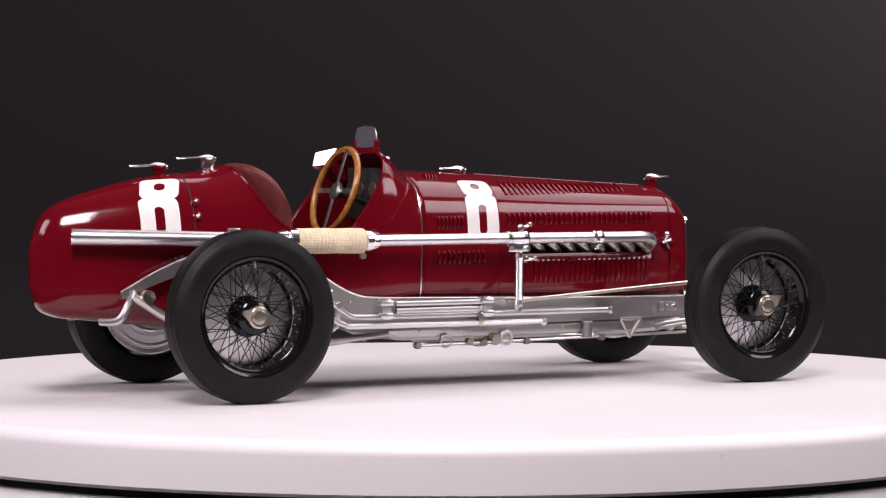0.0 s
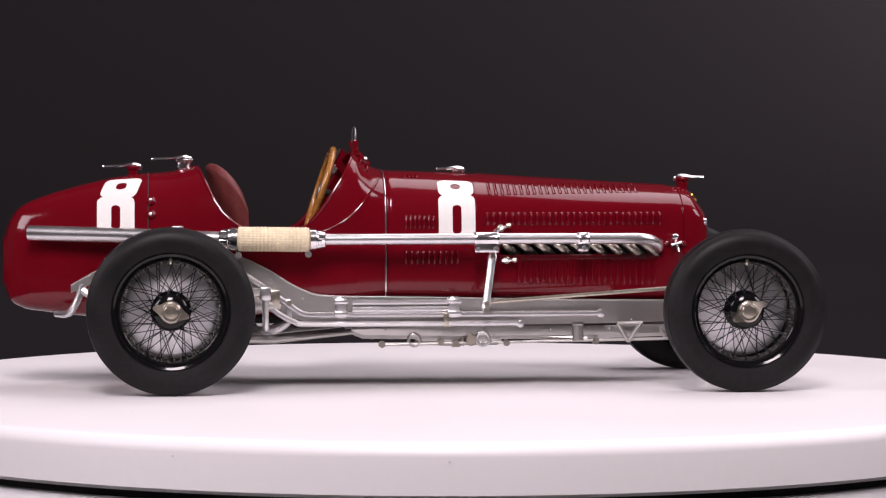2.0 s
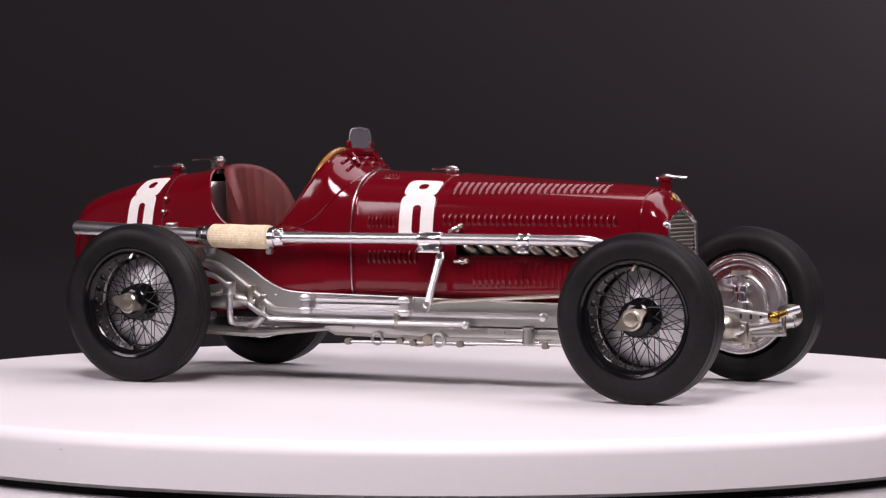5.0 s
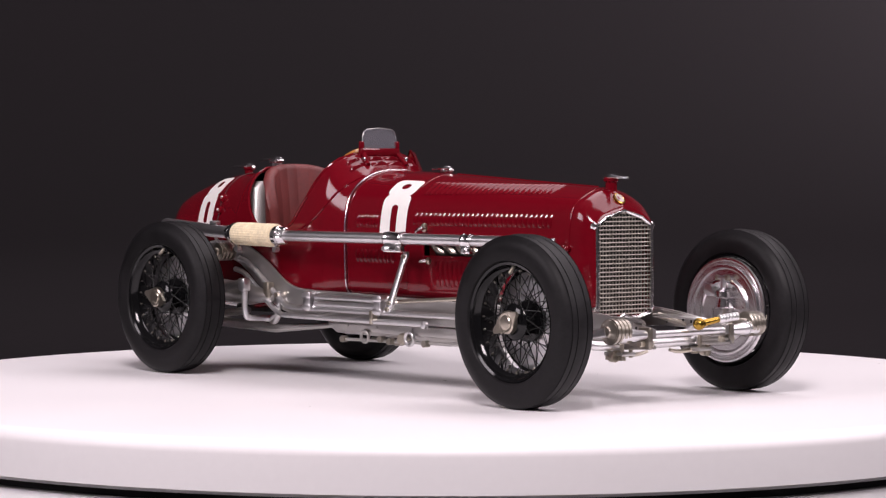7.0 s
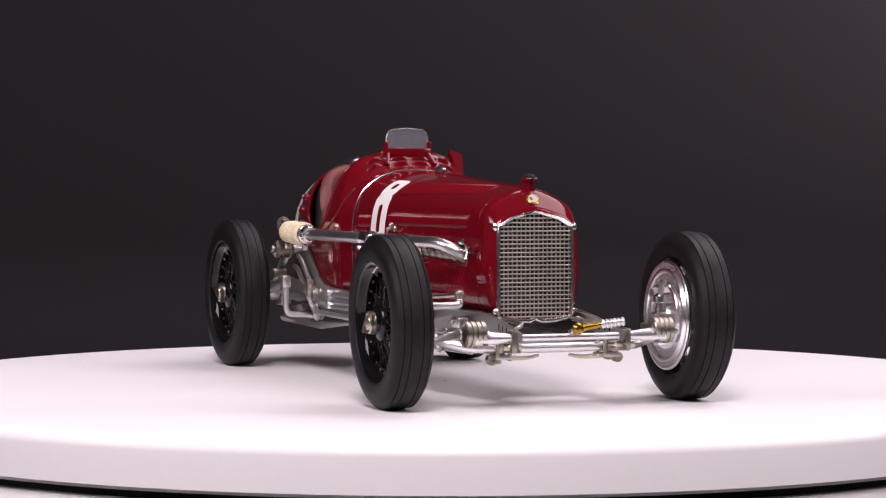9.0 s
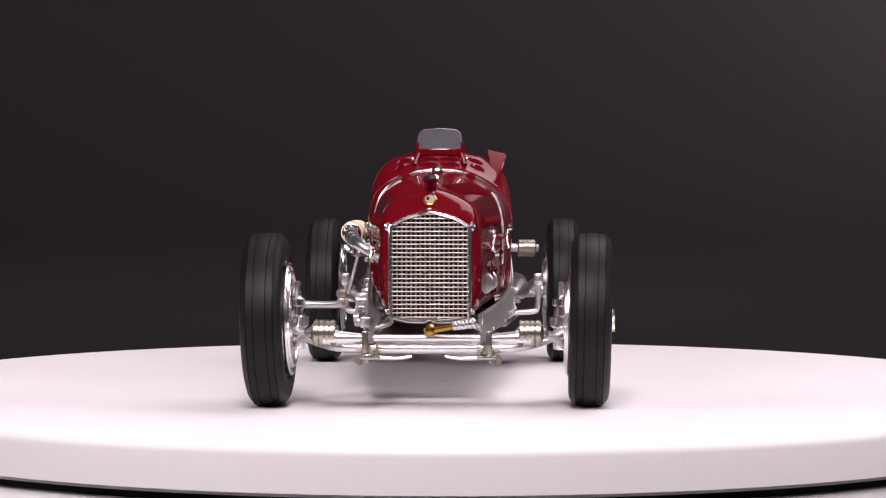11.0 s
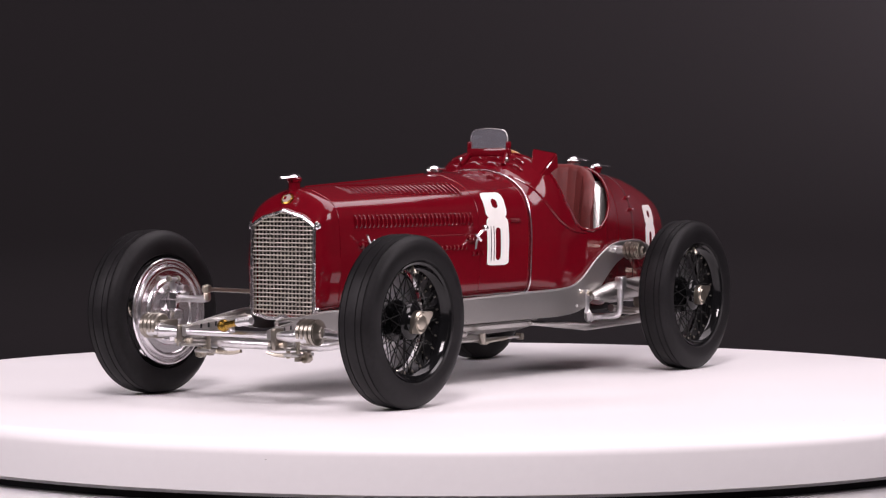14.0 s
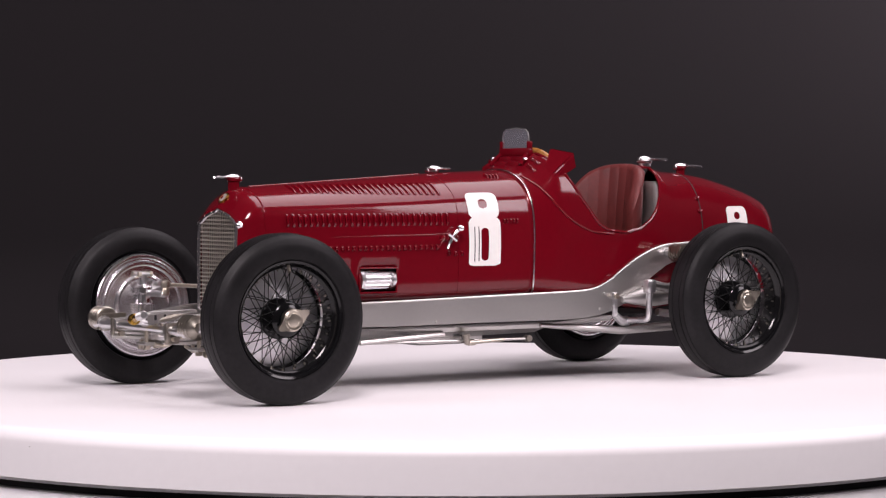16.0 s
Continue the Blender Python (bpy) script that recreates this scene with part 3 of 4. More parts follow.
# ---- wheels ----
def make_wheel(name, R, half, tip, at, outward, camber=0.0, steer=0.0):
    """Wire wheel: local y is outward. Rim carries tyre, hub, nut and spokes."""
    k = R / 20.3 * 0.945
    kt = R / 20.3
    rim = part(name, lathe([(half * 0.80, 15.0 * k), (half * 0.86, 14.7 * k), (half * 0.80, 14.1 * k), (half * 0.55, 13.6 * k), (half * 0.45, 12.9 * k), (-half * 0.35, 12.6 * k), (-half * 0.5, 13.6 * k), (-half * 0.8, 14.1 * k), (-half * 0.86, 14.7 * k), (-half * 0.8, 15.0 * k),
                             (-half * 0.6, 14.3 * k), (-half * 0.3, 13.3 * k), (half * 0.4, 13.5 * k), (half * 0.6, 14.3 * k)], seg=64, closed=True), BLACK, car, "black wire-spoked wheel with knock-off nut")
    rim.matrix_basis = Matrix.Translation(Vector(at) * MM) @ Matrix.Rotation(radians(steer), 4, "Z") @ Matrix.Rotation(radians(-camber * outward), 4, "X") @ Matrix.Rotation(0 if outward > 0 else math.pi, 4, "Z")
    g = 0.25
    prof = [(half * 0.74, 14.6 * k), (half * 0.93, 15.2 * k), (half, 16.2 * kt), (half * 0.99, 17.4 * kt), (half * 0.93, 18.5 * kt), (half * 0.82, 19.3 * kt), (half * 0.72, 19.7 * kt)]
    for o in (0.64, 0.30):
        prof += [(half * (o + 0.03), R - 0.12 - 0.3 * o * o), (half * (o + 0.015), R - 0.27 - 0.3 * o), (half * (o - 0.015), R - 0.27 - 0.3 * o), (half * (o - 0.03), R - 0.12 - 0.25 * o * o)]
    prof = prof + [(0.0, R)] + [(-o, r) for o, r in prof[::-1]]
    part("tyre", lathe(prof, seg=96, closed=True), RUBBER, rim, "black rubber tyre with ribbed tread")
    hub = part("hub", lathe([(-2.4, 2.0), (-2.2, 5.2 * k), (-1.6, 5.2 * k), (-1.3, 3.4), (1.0, 3.0), (2.2, 4.3), (2.8, 4.5), (3.2, 4.2), (3.6, 3.0), (tip - 1.6, 2.6), (tip - 1.4, 1.0)], seg=40), BLACK, rim)
    nut = lathe([(tip - 1.8, 2.2), (tip - 1.7, 2.9), (tip - 0.6, 2.75), (tip - 0.3, 2.3), (tip - 0.35, 1.8), (tip - 0.1, 1.6), (tip, 0.9), (tip, 0.1)], seg=28)
    turn = random.Random(int(at[0] + at[1] * 3)).uniform(-0.6, 0.9)
    for s in (0, math.pi):
        a = turn + s
        c, d = math.cos(a), math.sin(a)
        ring = []
        for r, h, w in ((2.0, 0.3, 2.0), (3.2, 0.5, 1.1), (4.2, 0.6, 0.7), (4.7, 0.6, 0.3)):
            ring.append([nut.verts.new(Vector((r * c - q * d, tip - 1.0 + h + e, r * d + q * c)) * MM) for q, e in ((-w, -0.5), (w, -0.5), (w, 0.3), (-w, 0.3))])
        for p, q in zip(ring, ring[1:]):
            for i in range(4):
                nut.faces.new((p[i], p[(i + 1) % 4], q[(i + 1) % 4], q[i]))
        nut.faces.new(ring[-1])
    part("knock_off_nut", nut, NICKEL, rim, "nickel two-eared wheel nut")
    part("valve", tube([(0, half * 0.5, 13.6 * k), (0.3, half * 0.75, 11.9 * k)], 0.42, 8), NICKEL, rim)
    me, nip = None, None
    for i in range(48):
        a = 2 * math.pi * (i + 0.5) / 48
        m = Matrix.Rotation(a, 4, "Y") @ Matrix.Translation(Vector((0, half * (0.30 if i % 2 else -0.12), 12.55 * k)) * MM)
        if nip is None:
            first = part("nipple", lathe([(-0.35, 0.1), (-0.3, 0.2), (0.2, 0.26), (0.5, 0.26)], axis="z", seg=6), AGED, rim)
            first.matrix_basis, nip = m, first.data
        else:
            shared("nipple", nip, rim, m)
    for row, (count, o_hub, r_hub, o_rim, r_rim, twist) in enumerate(((24, 2.6, 4.2, 0.3, 13.4 * k, 33), (24, -1.9, 4.9 * k, -0.6, 13.2 * k, 24), (24, -1.8, 4.9 * k, 1.2, 13.2 * k, 40))):
        for i in range(count):
            a = 2 * math.pi * (i + 0.3 * row) / count
            b = a + radians(twist) * (1 if i % 2 else -1)
            p = Vector((r_hub * math.cos(a), o_hub + (0.25 if i % 2 else -0.25), r_hub * math.sin(a)))
            q = Vector((r_rim * math.cos(b), o_rim, r_rim * math.sin(b)))
            d = q - p
            m = Matrix.Translation(p * MM) @ d.to_track_quat("Z", "Y").to_matrix().to_4x4() @ Matrix.Diagonal((1, 1, d.length, 1))
            if me is None:
                s = part("spoke", tube([(0, 0, 0), (0, 0, 1)], 0.12, 5), SPOKE, rim)
                s.matrix_basis = m
                me = s.data
            else:
                shared("spoke", me, rim, m)
    return rim


def brake_drum(at, outward, R, o, camber=0.0, steer=0.0):
    """Finned alloy drum and its stepped back plate, behind the spokes."""
    ob = part("brake_drum", lathe([(-2.6, 0.5), (-2.6, R * 0.42), (-2.9, R * 0.47), (-2.9, R * 0.80), (-3.1, R * 0.86), (-4.0, R * 0.875), (-4.2, R * 0.6), (-4.2, 0.5)], seg=72), DRUM, car, "satin silver brake drum")
    ob.matrix_basis = Matrix.Translation(Vector((at[0], at[1] - o * outward, at[2])) * MM) @ Matrix.Rotation(radians(steer), 4, "Z") @ Matrix.Rotation(radians(-camber * outward), 4, "X") @ Matrix.Rotation(0 if outward > 0 else math.pi, 4, "Z")
    rings = [(-4.25, 0.5), (-4.25, R * 0.97), (-4.5, R * 0.995), (-5.0, R), (-5.35, R * 0.985), (-5.45, R * 0.955), (-5.3, R * 0.925), (-4.95, R * 0.91), (-4.9, R * 0.885), (-5.3, R * 0.87), (-5.85, R * 0.85), (-5.95, R * 0.815), (-5.8, R * 0.78),
             (-5.35, R * 0.765), (-5.3, R * 0.63), (-5.7, R * 0.61), (-6.0, R * 0.58), (-6.05, R * 0.54), (-5.7, R * 0.52), (-5.5, R * 0.45), (-5.6, R * 0.2), (-5.6, 0.5)]
    part("back_plate", lathe(rings, seg=72), BACK_PLATE, ob, "polished stepped brake back plate")
    return ob


FX, RX = 73.2, -74.2
for side in (-1, 1):
    make_wheel("front_wheel", 21.0, 5.0, 6.0, (FX, 39.0 * side, 21.0), side, 1.2, -1.3)
    brake_drum((FX, 39.0 * side, 21.0), side, 13.7, 0.3, 1.2, -1.3)
    make_wheel("rear_wheel", 21.4, 4.8, 5.9, (RX, 35.6 * side, 21.4), side)
    brake_drum((RX, 35.6 * side, 21.4), side, 13.7, 0.1)

# ---- chassis ----
RAIL_Y = curve_of([-100, -75, -40, -10, 30, 62, 72, 92], [15.5, 18.6, 20.7, 19.6, 17.3, 13.9, 12.8, 13.8], 3)
top_line = [(-100, 27), (-92, 31.5), (-84, 35), (-76, 36.7), (-68, 36.5), (-63, 36.2), (-58, 35.0), (-53, 33.0), (-48, 30.4), (-43, 27.3), (-39, 25.4), (-35, 24.4), (-28, 24.0), (-17, 23.8), (5, 23.3), (27, 22.8), (50, 22.4), (62, 22.2), (70, 22.0), (78, 21.0), (86, 19.6), (92, 18.8)]
low_line = [(-100, 25.2), (-92, 28.6), (-84, 31.6), (-76, 33.0), (-68, 32.2), (-63, 30.6), (-58, 27.8), (-53, 24.2), (-48, 20.6), (-43, 18.6), (-39, 17.6), (-35, 17.0), (-28, 16.6), (-17, 16.6), (5, 16.6), (27, 16.4), (50, 16.6), (62, 17.0), (70, 18.0), (78, 17.8), (86, 17.0), (92, 16.6)]
for side in (-1, 1):
    bm = extrude_xz(top_line + low_line[::-1], lambda x: RAIL_Y(x) * side, -1.2 * side)
    bmesh.ops.bevel(bm, geom=[e for e in bm.edges if len(e.link_faces) == 2 and e.calc_face_angle(0) > 1.0], offset=0.25 * MM, segments=2, affect="EDGES")
    rail = part("chassis_rail", bm, STEEL, car, "satin steel chassis rail", sharp=30)
    flange = [(x, (RAIL_Y(x) - 0.2) * side, z + 0.1) for x, z in top_line]
    part("rail_flange", tube(flange, 0.3, 8, 3), STEEL, rail)
    bolt_me = None
    for x, z in ((-40, 23.4), (-38.5, 19.2), (14, 17.2), (48, 17.2)):
        if bolt_me is None:
            b = part("rivet", lathe([(0, 0.4), (0.25, 0.35), (0.35, 0.1)], seg=8), STEEL, rail)
            bolt_me = b.data
        else:
            b = shared("rivet", bolt_me, rail, Matrix())
        b.matrix_basis = Matrix.Translation(Vector((x, RAIL_Y(x) * side, z)) * MM) @ Matrix.Rotation(0 if side > 0 else math.pi, 4, "Z")
bm = bmesh.new()
ribs = []
for x, w, z0, z1 in ((-27, 16.6, 14.0, 15.9), (-24, 17.0, 12.8, 15.9), (0, 17.0, 12.4, 15.9), (40, 15.8, 12.4, 15.9), (58, 13.6, 12.8, 16.0), (66, 12.6, 13.8, 16.2)):
    ribs.append([bm.verts.new(Vector((x, y, z)) * MM) for y, z in ((-w, z1), (-w - 0.2, z1 - 0.6), (-w, z0 + 1.0), (-w + 1.0, z0), (w - 7.0, z0), (w - 2.5, z1 - 1.7), (w - 1.9, z1 - 0.6), (w - 2.0, z1))])
for a, b in zip(ribs, ribs[1:]):
    for k in range(8):
        bm.faces.new((a[k], a[(k + 1) % 8], b[(k + 1) % 8], b[k]))
bm.faces.new(ribs[0])
bm.faces.new(ribs[-1])
part("undertray", bm, STEEL, car, "satin steel underside tray", sharp=25)
for s in (-1,):
    for x in (-18, -6, 8, 26, 42, 56):
        w = float(np.interp(x, (-24, 0, 40, 58), (17.2, 17.2, 16.0, 13.8)))
        part("tray_rivet", lathe([(0, 0.34), (0.2, 0.3), (0.3, 0.1)], (0, 0, 0), "y", 8), STEEL, car).matrix_basis = Matrix.Translation(Vector((x, w * s, 15.0)) * MM) @ Matrix.Rotation(0 if s > 0 else math.pi, 4, "Z")
part("front_lug", box((57.5, -17.6, 18.2), (62.0, -14.6, 21.0), 0.5), ALLOY, car)
for dx in (58.7, 60.8):
    part("lug_bolt", tube([(dx, -18.2, 19.9), (dx, -17.0, 19.9)], 0.55, 8), NICKEL, car)
part("cockpit_floor", box((-70, -15.5, 17.0), (-18, 15.5, 19.0), 0.4), DARK, car)
part("firewall", box((-20.5, -14.0, 20), (-19.5, 14.0, 50), 0.4), DARK, car)
part("dashboard", box((-24.6, -12.5, 44.0), (-23.6, 12.5, 57.8), 0.4), DARK, car)

# ---- exhaust along the right flank ----
EX = [(54.5, -12.0, 35.6), (55.0, -15.0, 37.0), (51.0, -18.6, 38.9), (40, -20.0, 39.1), (9, -22.6, 39.2), (-37, -25.6, 39.2)]
part("exhaust_pipe", tube(EX, 1.5, 16, 6), ALLOY, car, "long brushed silver exhaust pipe")
tail_pipe = [(-56, -24.8, 39.4), (-64, -23.6, 39.6), (-85, -18.0, 40.2), (-111, -10.3, 40.8)]
bm = tube(tail_pipe, [1.75, 1.8, 1.9, 2.0], 24, 5, hollow=True)
add_tube(bm, [(-101, -13.15, 40.55), (-110.98, -10.3, 40.8)], 1.65, 24, hollow=True)
part("tail_pipe", bm, ALLOY, car, "brushed silver tail pipe with an angled end")
bm = bmesh.new()
seg = 96
A, B = Vector((-38.4, -25.6, 39.2)), Vector((-57.2, -24.8, 39.4))
ax = (B - A).normalized()
up = Vector((0, 0, 1))
sd = ax.cross(up).normalized()
up = sd.cross(ax)
rings = []
for i in range(61):
    t = i / 60
    ring = []
    for k in range(seg):
        a = 2 * math.pi * k / seg
        r = 3.1 + 0.18 * math.sin(14 * a + 2 * math.pi * t * 9) * math.sin(14 * a - 2 * math.pi * t * 9) + 0.10 * math.sin(2 * math.pi * t * 20)
        if i in (0, 60):
            r = 2.2
        ring.append(bm.verts.new((A + (B - A) * t + (up * math.cos(a) + sd * math.sin(a)) * r) * MM))
    rings.append(ring)
for a, b in zip(rings, rings[1:]):
    for k in range(seg):
        bm.faces.new((a[k], a[(k + 1) % seg], b[(k + 1) % seg], b[k]))
part("heat_wrap", bm, WRAP, car, "cream woven cord wrapped round the exhaust", sharp=80)


def union_nut(a, b, r0, r1, name="union_nut"):
    """A slotted coupling nut on the pipe between two points."""
    a, b = Vector(a), Vector(b)
    d = b - a
    n = bmesh.new()
    rings = []
    for t, r in ((0.0, r0 * 0.8), (0.04, r0), (0.40, r0), (0.44, r0 * 0.86), (0.5, r0 * 0.86), (0.54, (r0 + r1) / 2), (0.94, r1), (1.0, r1 * 0.85)):
        ax = d.normalized()
        up = Vector((0, 0, 1)) - ax * ax.z
        up.normalize()
        sd = ax.cross(up)
        ring = []
        for k in range(40):
            notch = 0.88 if k % 5 == 0 and 0.5 < t < 0.97 else 1.0
            q = 2 * math.pi * k / 40
            ring.append(n.verts.new((a + d * t + (up * math.cos(q) + sd * math.sin(q)) * r * notch) * MM))
        rings.append(ring)
    for p, q in zip(rings, rings[1:]):
        for k in range(40):
            n.faces.new((p[k], p[(k + 1) % 40], q[(k + 1) % 40], q[k]))
    n.faces.new(rings[0])
    n.faces.new(rings[-1])
    return part(name, n, CHROME, car, "polished slotted exhaust coupling")


union_nut((-38.6, -25.6, 39.2), (-34.4, -25.4, 39.2), 2.75, 2.2)
union_nut((-56.6, -24.85, 39.4), (-61.6, -24.0, 39.5), 2.95, 2.35)


def pipe_clamp(x0, x1, y0, y1, z, r, tall):
    """A polished band round the pipe with a flanged foot and two bolts below."""
    c = part("pipe_clamp", lathe([(0, r * 0.9), (0.05, r), (0.5, r + 0.12), (0.8, r), (x1 - x0 - 0.8, r), (x1 - x0 - 0.5, r + 0.12), (x1 - x0 - 0.05, r), (x1 - x0, r * 0.9)], axis="x", seg=28), CHROME, car, "polished exhaust clamp band")
    lean = math.atan2(y1 - y0, x1 - x0)
    c.matrix_basis = Matrix.Translation(Vector((x0, y0, z)) * MM) @ Matrix.Rotation(lean, 4, "Z")
    length = x1 - x0
    part("clamp_foot", box((0.1, -r * 0.75, -r - tall), (length - 0.1, 0.3, -r * 0.6), 0.25), CHROME, c)
    for q in ((0.8, length - 0.8) if length > 4 else (length / 2,)):
        part("clamp_bolt", tube([(q, -r * 0.75 - 0.7, -r - tall * 0.45), (q, 0.2, -r - tall * 0.45)], 0.62, 8), ALLOY, c)


pipe_clamp(4.6, 11.2, -22.95, -22.45, 39.2, 1.85, 1.7)
pipe_clamp(32.2, 35.5, -20.7, -20.4, 39.1, 1.78, 1.5)
for x, y, z in ((-38.8, -25.9, 35.4), (-56.8, -25.3, 35.2)):
    part("clamp_lug", tube([(x, y - 0.5, z), (x, y + 0.9, z)], 0.85, 10), ALLOY, car)
    part("clamp_lug", tube([(x, y + 0.1, z + 0.4), (x, y + 0.3, z + 2.0)], 0.6, 8), CHROME, car)
part("exhaust_hanger", tube([(-72.4, -21.0, 42.4), (-72.4, -21.2, 38.0), (-72.4, -18, 35.5)], 0.45, 8, 4), ALLOY, car)
part("hanger_clip", box((-73.9, -22.2, 41.4), (-70.9, -20.4, 42.7), 0.2), ALLOY, car)
# flat link from the clamp down to the frame
bm = bmesh.new()
link = []
for q in range(13):
    t = q / 12
    wide = 0.95 + 0.35 * max(0.0, abs(t - 0.5) * 2 - 0.55) / 0.45
    if q in (0, 12):
        wide = 0.6
    p = Vector((10.0 - 2.6 * t, -20.6 - 4.2 * t, 35.8 - 15.8 * t))
    link.append([bm.verts.new((p + Vector((dx * wide, dy, 0))) * MM) for dx, dy in ((-1, -0.35), (-0.75, -0.5), (0.75, -0.5), (1, -0.35), (1, 0.35), (0.75, 0.5), (-0.75, 0.5), (-1, 0.35))])
for a, b in zip(link, link[1:]):
    for k in range(8):
        bm.faces.new((a[k], a[(k + 1) % 8], b[(k + 1) % 8], b[k]))
bm.faces.new(link[0])
bm.faces.new(link[-1])
strut = part("strut", bm, ALLOY, car, "flat polished exhaust support link", sharp=50)
for x, y, z in ((9.85, -21.9, 34.6), (7.75, -25.2, 22.4), (7.45, -25.6, 20.7)):
    part("strut_bolt", tube([(x, y, z), (x, y + 1.6, z)], 0.62, 10), NICKEL, strut)
part("strut_pin", tube([(7.75, -24.6, 22.4), (7.75, -19.0, 22.4)], 0.6, 8), ALLOY, strut)
part("tie_rod", tube([(8, -22.0, 22.6), (73.0, -21.4, 27.1)], 0.55, 10), NICKEL, car, "long nickel steering drag link")
# pipes, twisted manifold behind the opening
for i in range(9):
    x = 13.2 + i * 4.75
    part("manifold_pipe", tube([(x - 2.0, -11.2, 39.2), (x, -13.6, 37.8), (x + 2.4, -14.0, 36.0), (x + 4.6, -11.5, 34.4)], 1.15, 10, 4), AGED, car)
# oil cooler pipes along the frame
for z, x0, x1, y in ((22.6, -27, -1, -21.0), (20.8, -27, -1, -21.2)):
    part("cooler_tube", tube([(x0, y, z), (x1, y, z)], 0.75, 10), ALLOY, car)
part("oil_pipe", tube([(-62, -20.5, 32.2), (-57, -21, 31.0), (-50, -21.2, 26.6), (-44, -21.2, 22.4), (-40.5, -21.2, 20.0), (-37, -21.0, 19.4), (-28, -21.0, 19.4), (0, -21.0, 19.4), (38.5, -19.6, 19.4)], 0.75, 10, 4), ALLOY, car, "bent polished oil pipe")
part("oil_pipe", tube([(-63, -21.2, 29.2), (-58, -21.6, 28.0), (-51, -21.8, 23.4), (-46, -21.8, 19.6), (-42, -21.8, 17.6), (-37, -21.8, 17.1), (0, -21.6, 17.0), (17, -20.8, 17.0)], 0.75, 10, 4), ALLOY, car, "bent polished oil pipe")
part("pipe_end", lathe([(-0.8, 0.3), (-0.6, 1.1), (0.6, 1.1), (0.8, 0.3)], (38.8, -19.8, 19.4), "y", 14), ALLOY, car)
part("pipe_end", lathe([(-0.8, 0.3), (-0.6, 1.0), (0.6, 1.0), (0.8, 0.3)], (17.2, -20.8, 16.8), "y", 14), ALLOY, car)
for x in (-30, -0.3):
    b = bmesh.new()
    add_box(b, (x - 1.4, -22.2, 18.6), (x + 1.4, -18.6, 24.0), 0.45)
    add_box(b, (x - 1.9, -22.4, 22.2), (x + 1.9, -19.5, 23.6), 0.4)
    add_box(b, (x - 1.9, -22.4, 19.0), (x + 1.9, -19.5, 20.4), 0.4)
    part("pipe_bracket", b, ALLOY, car, "cast alloy pipe bracket")
part("pipe_clip", box((-3.2, -22.4, 16.2), (-1.8, -20.4, 19.9), 0.25), NICKEL, car)
part("pipe_clip", box((-48.6, -22.6, 21.6), (-46.0, -20.6, 26.0), 0.3), NICKEL, car)

# ---- windscreen, steering wheel, mirror, seat ----
ws = part("windscreen_frame", box((-26.0, -7.0, 61.0), (-24.2, 7.0, 63.3), 0.5), PAINT, car, "small red framed aero windscreen")
for s in (-1, 1):
    part("frame_post", box((-25.8, 6.4 * s - 0.6, 62.8), (-24.4, 6.4 * s + 0.6, 65.2), 0.35), PAINT, ws)
    part("frame_foot", tube([(-24.4, 6.0 * s, 61.6), (-21.6, 7.0 * s, 58.6)], 0.7, 8), PAINT, ws)
    part("frame_bolt", lathe([(-0.5, 0.2), (-0.4, 0.5), (0.4, 0.5), (0.5, 0.2)], (-22.6, 7.6 * s, 60.2), "x", 10), CHROME, ws)
bm = bmesh.new()
glass = [(-6.0, 62.9), (6.0, 62.9), (6.1, 66.3), (5.6, 67.7), (4.6, 68.4), (0, 68.8), (-4.6, 68.4), (-5.6, 67.7), (-6.1, 66.3)]
f1 = [bm.verts.new(Vector((-25.3, y, z)) * MM) for y, z in glass]
f2 = [bm.verts.new(Vector((-24.8, y, z)) * MM) for y, z in glass]
bm.faces.new(f1)
bm.faces.new(f2[::-1])
for i in range(len(glass)):
    j = (i + 1) % len(glass)
    bm.faces.new((f1[i], f1[j], f2[j], f2[i]))
part("windscreen_pane", bm, GLASS_TINT, ws, "clear curved-top pane", smooth=False)
part("pane_edge", tube([(-25.05, y, z) for y, z in glass[1:] + glass[:1]], 0.17, 6), STEEL, ws)

wheel_m = Matrix.Translation(Vector((-34.2, 0, 51.7)) * MM) @ Matrix.Rotation(radians(-72), 4, "Y")
ring = [(11.5 * math.cos(a), 11.5 * math.sin(a), 0) for a in (2 * math.pi * k / 60 for k in range(60))]
steer = part("steering_wheel", tube(ring, 0.9, 12, closed=True), WOOD, car, "varnished wood-rimmed four-spoke steering wheel")
steer.matrix_basis = wheel_m
bm = box((2.0, -0.7, -0.2), (11.2, 0.7, 0.2), 0.15)
s1 = part("wheel_spoke", bm, ALLOY, steer)
for a in (90, 180, 270):
    shared("wheel_spoke", s1.data, steer, Matrix.Rotation(radians(a), 4, "Z"))
part("wheel_boss", lathe([(-1.0, 0.3), (-1.0, 2.4), (0.0, 2.6), (0.6, 2.0), (0.8, 0.2)], axis="z", seg=24), STEEL, steer)
part("steering_column", tube([(-34.2, 0, 51.7), (-22, 0, 47.7)], 1.0, 10), DARK, car)
for y in (-9, -3.5, 4, 10):
    part("dash_dial", lathe([(-0.4, 2.0), (0.0, 2.0), (0.1, 1.7), (0.1, 0.2)], (-24.8, y, 52), "x", 20), STEEL, car)

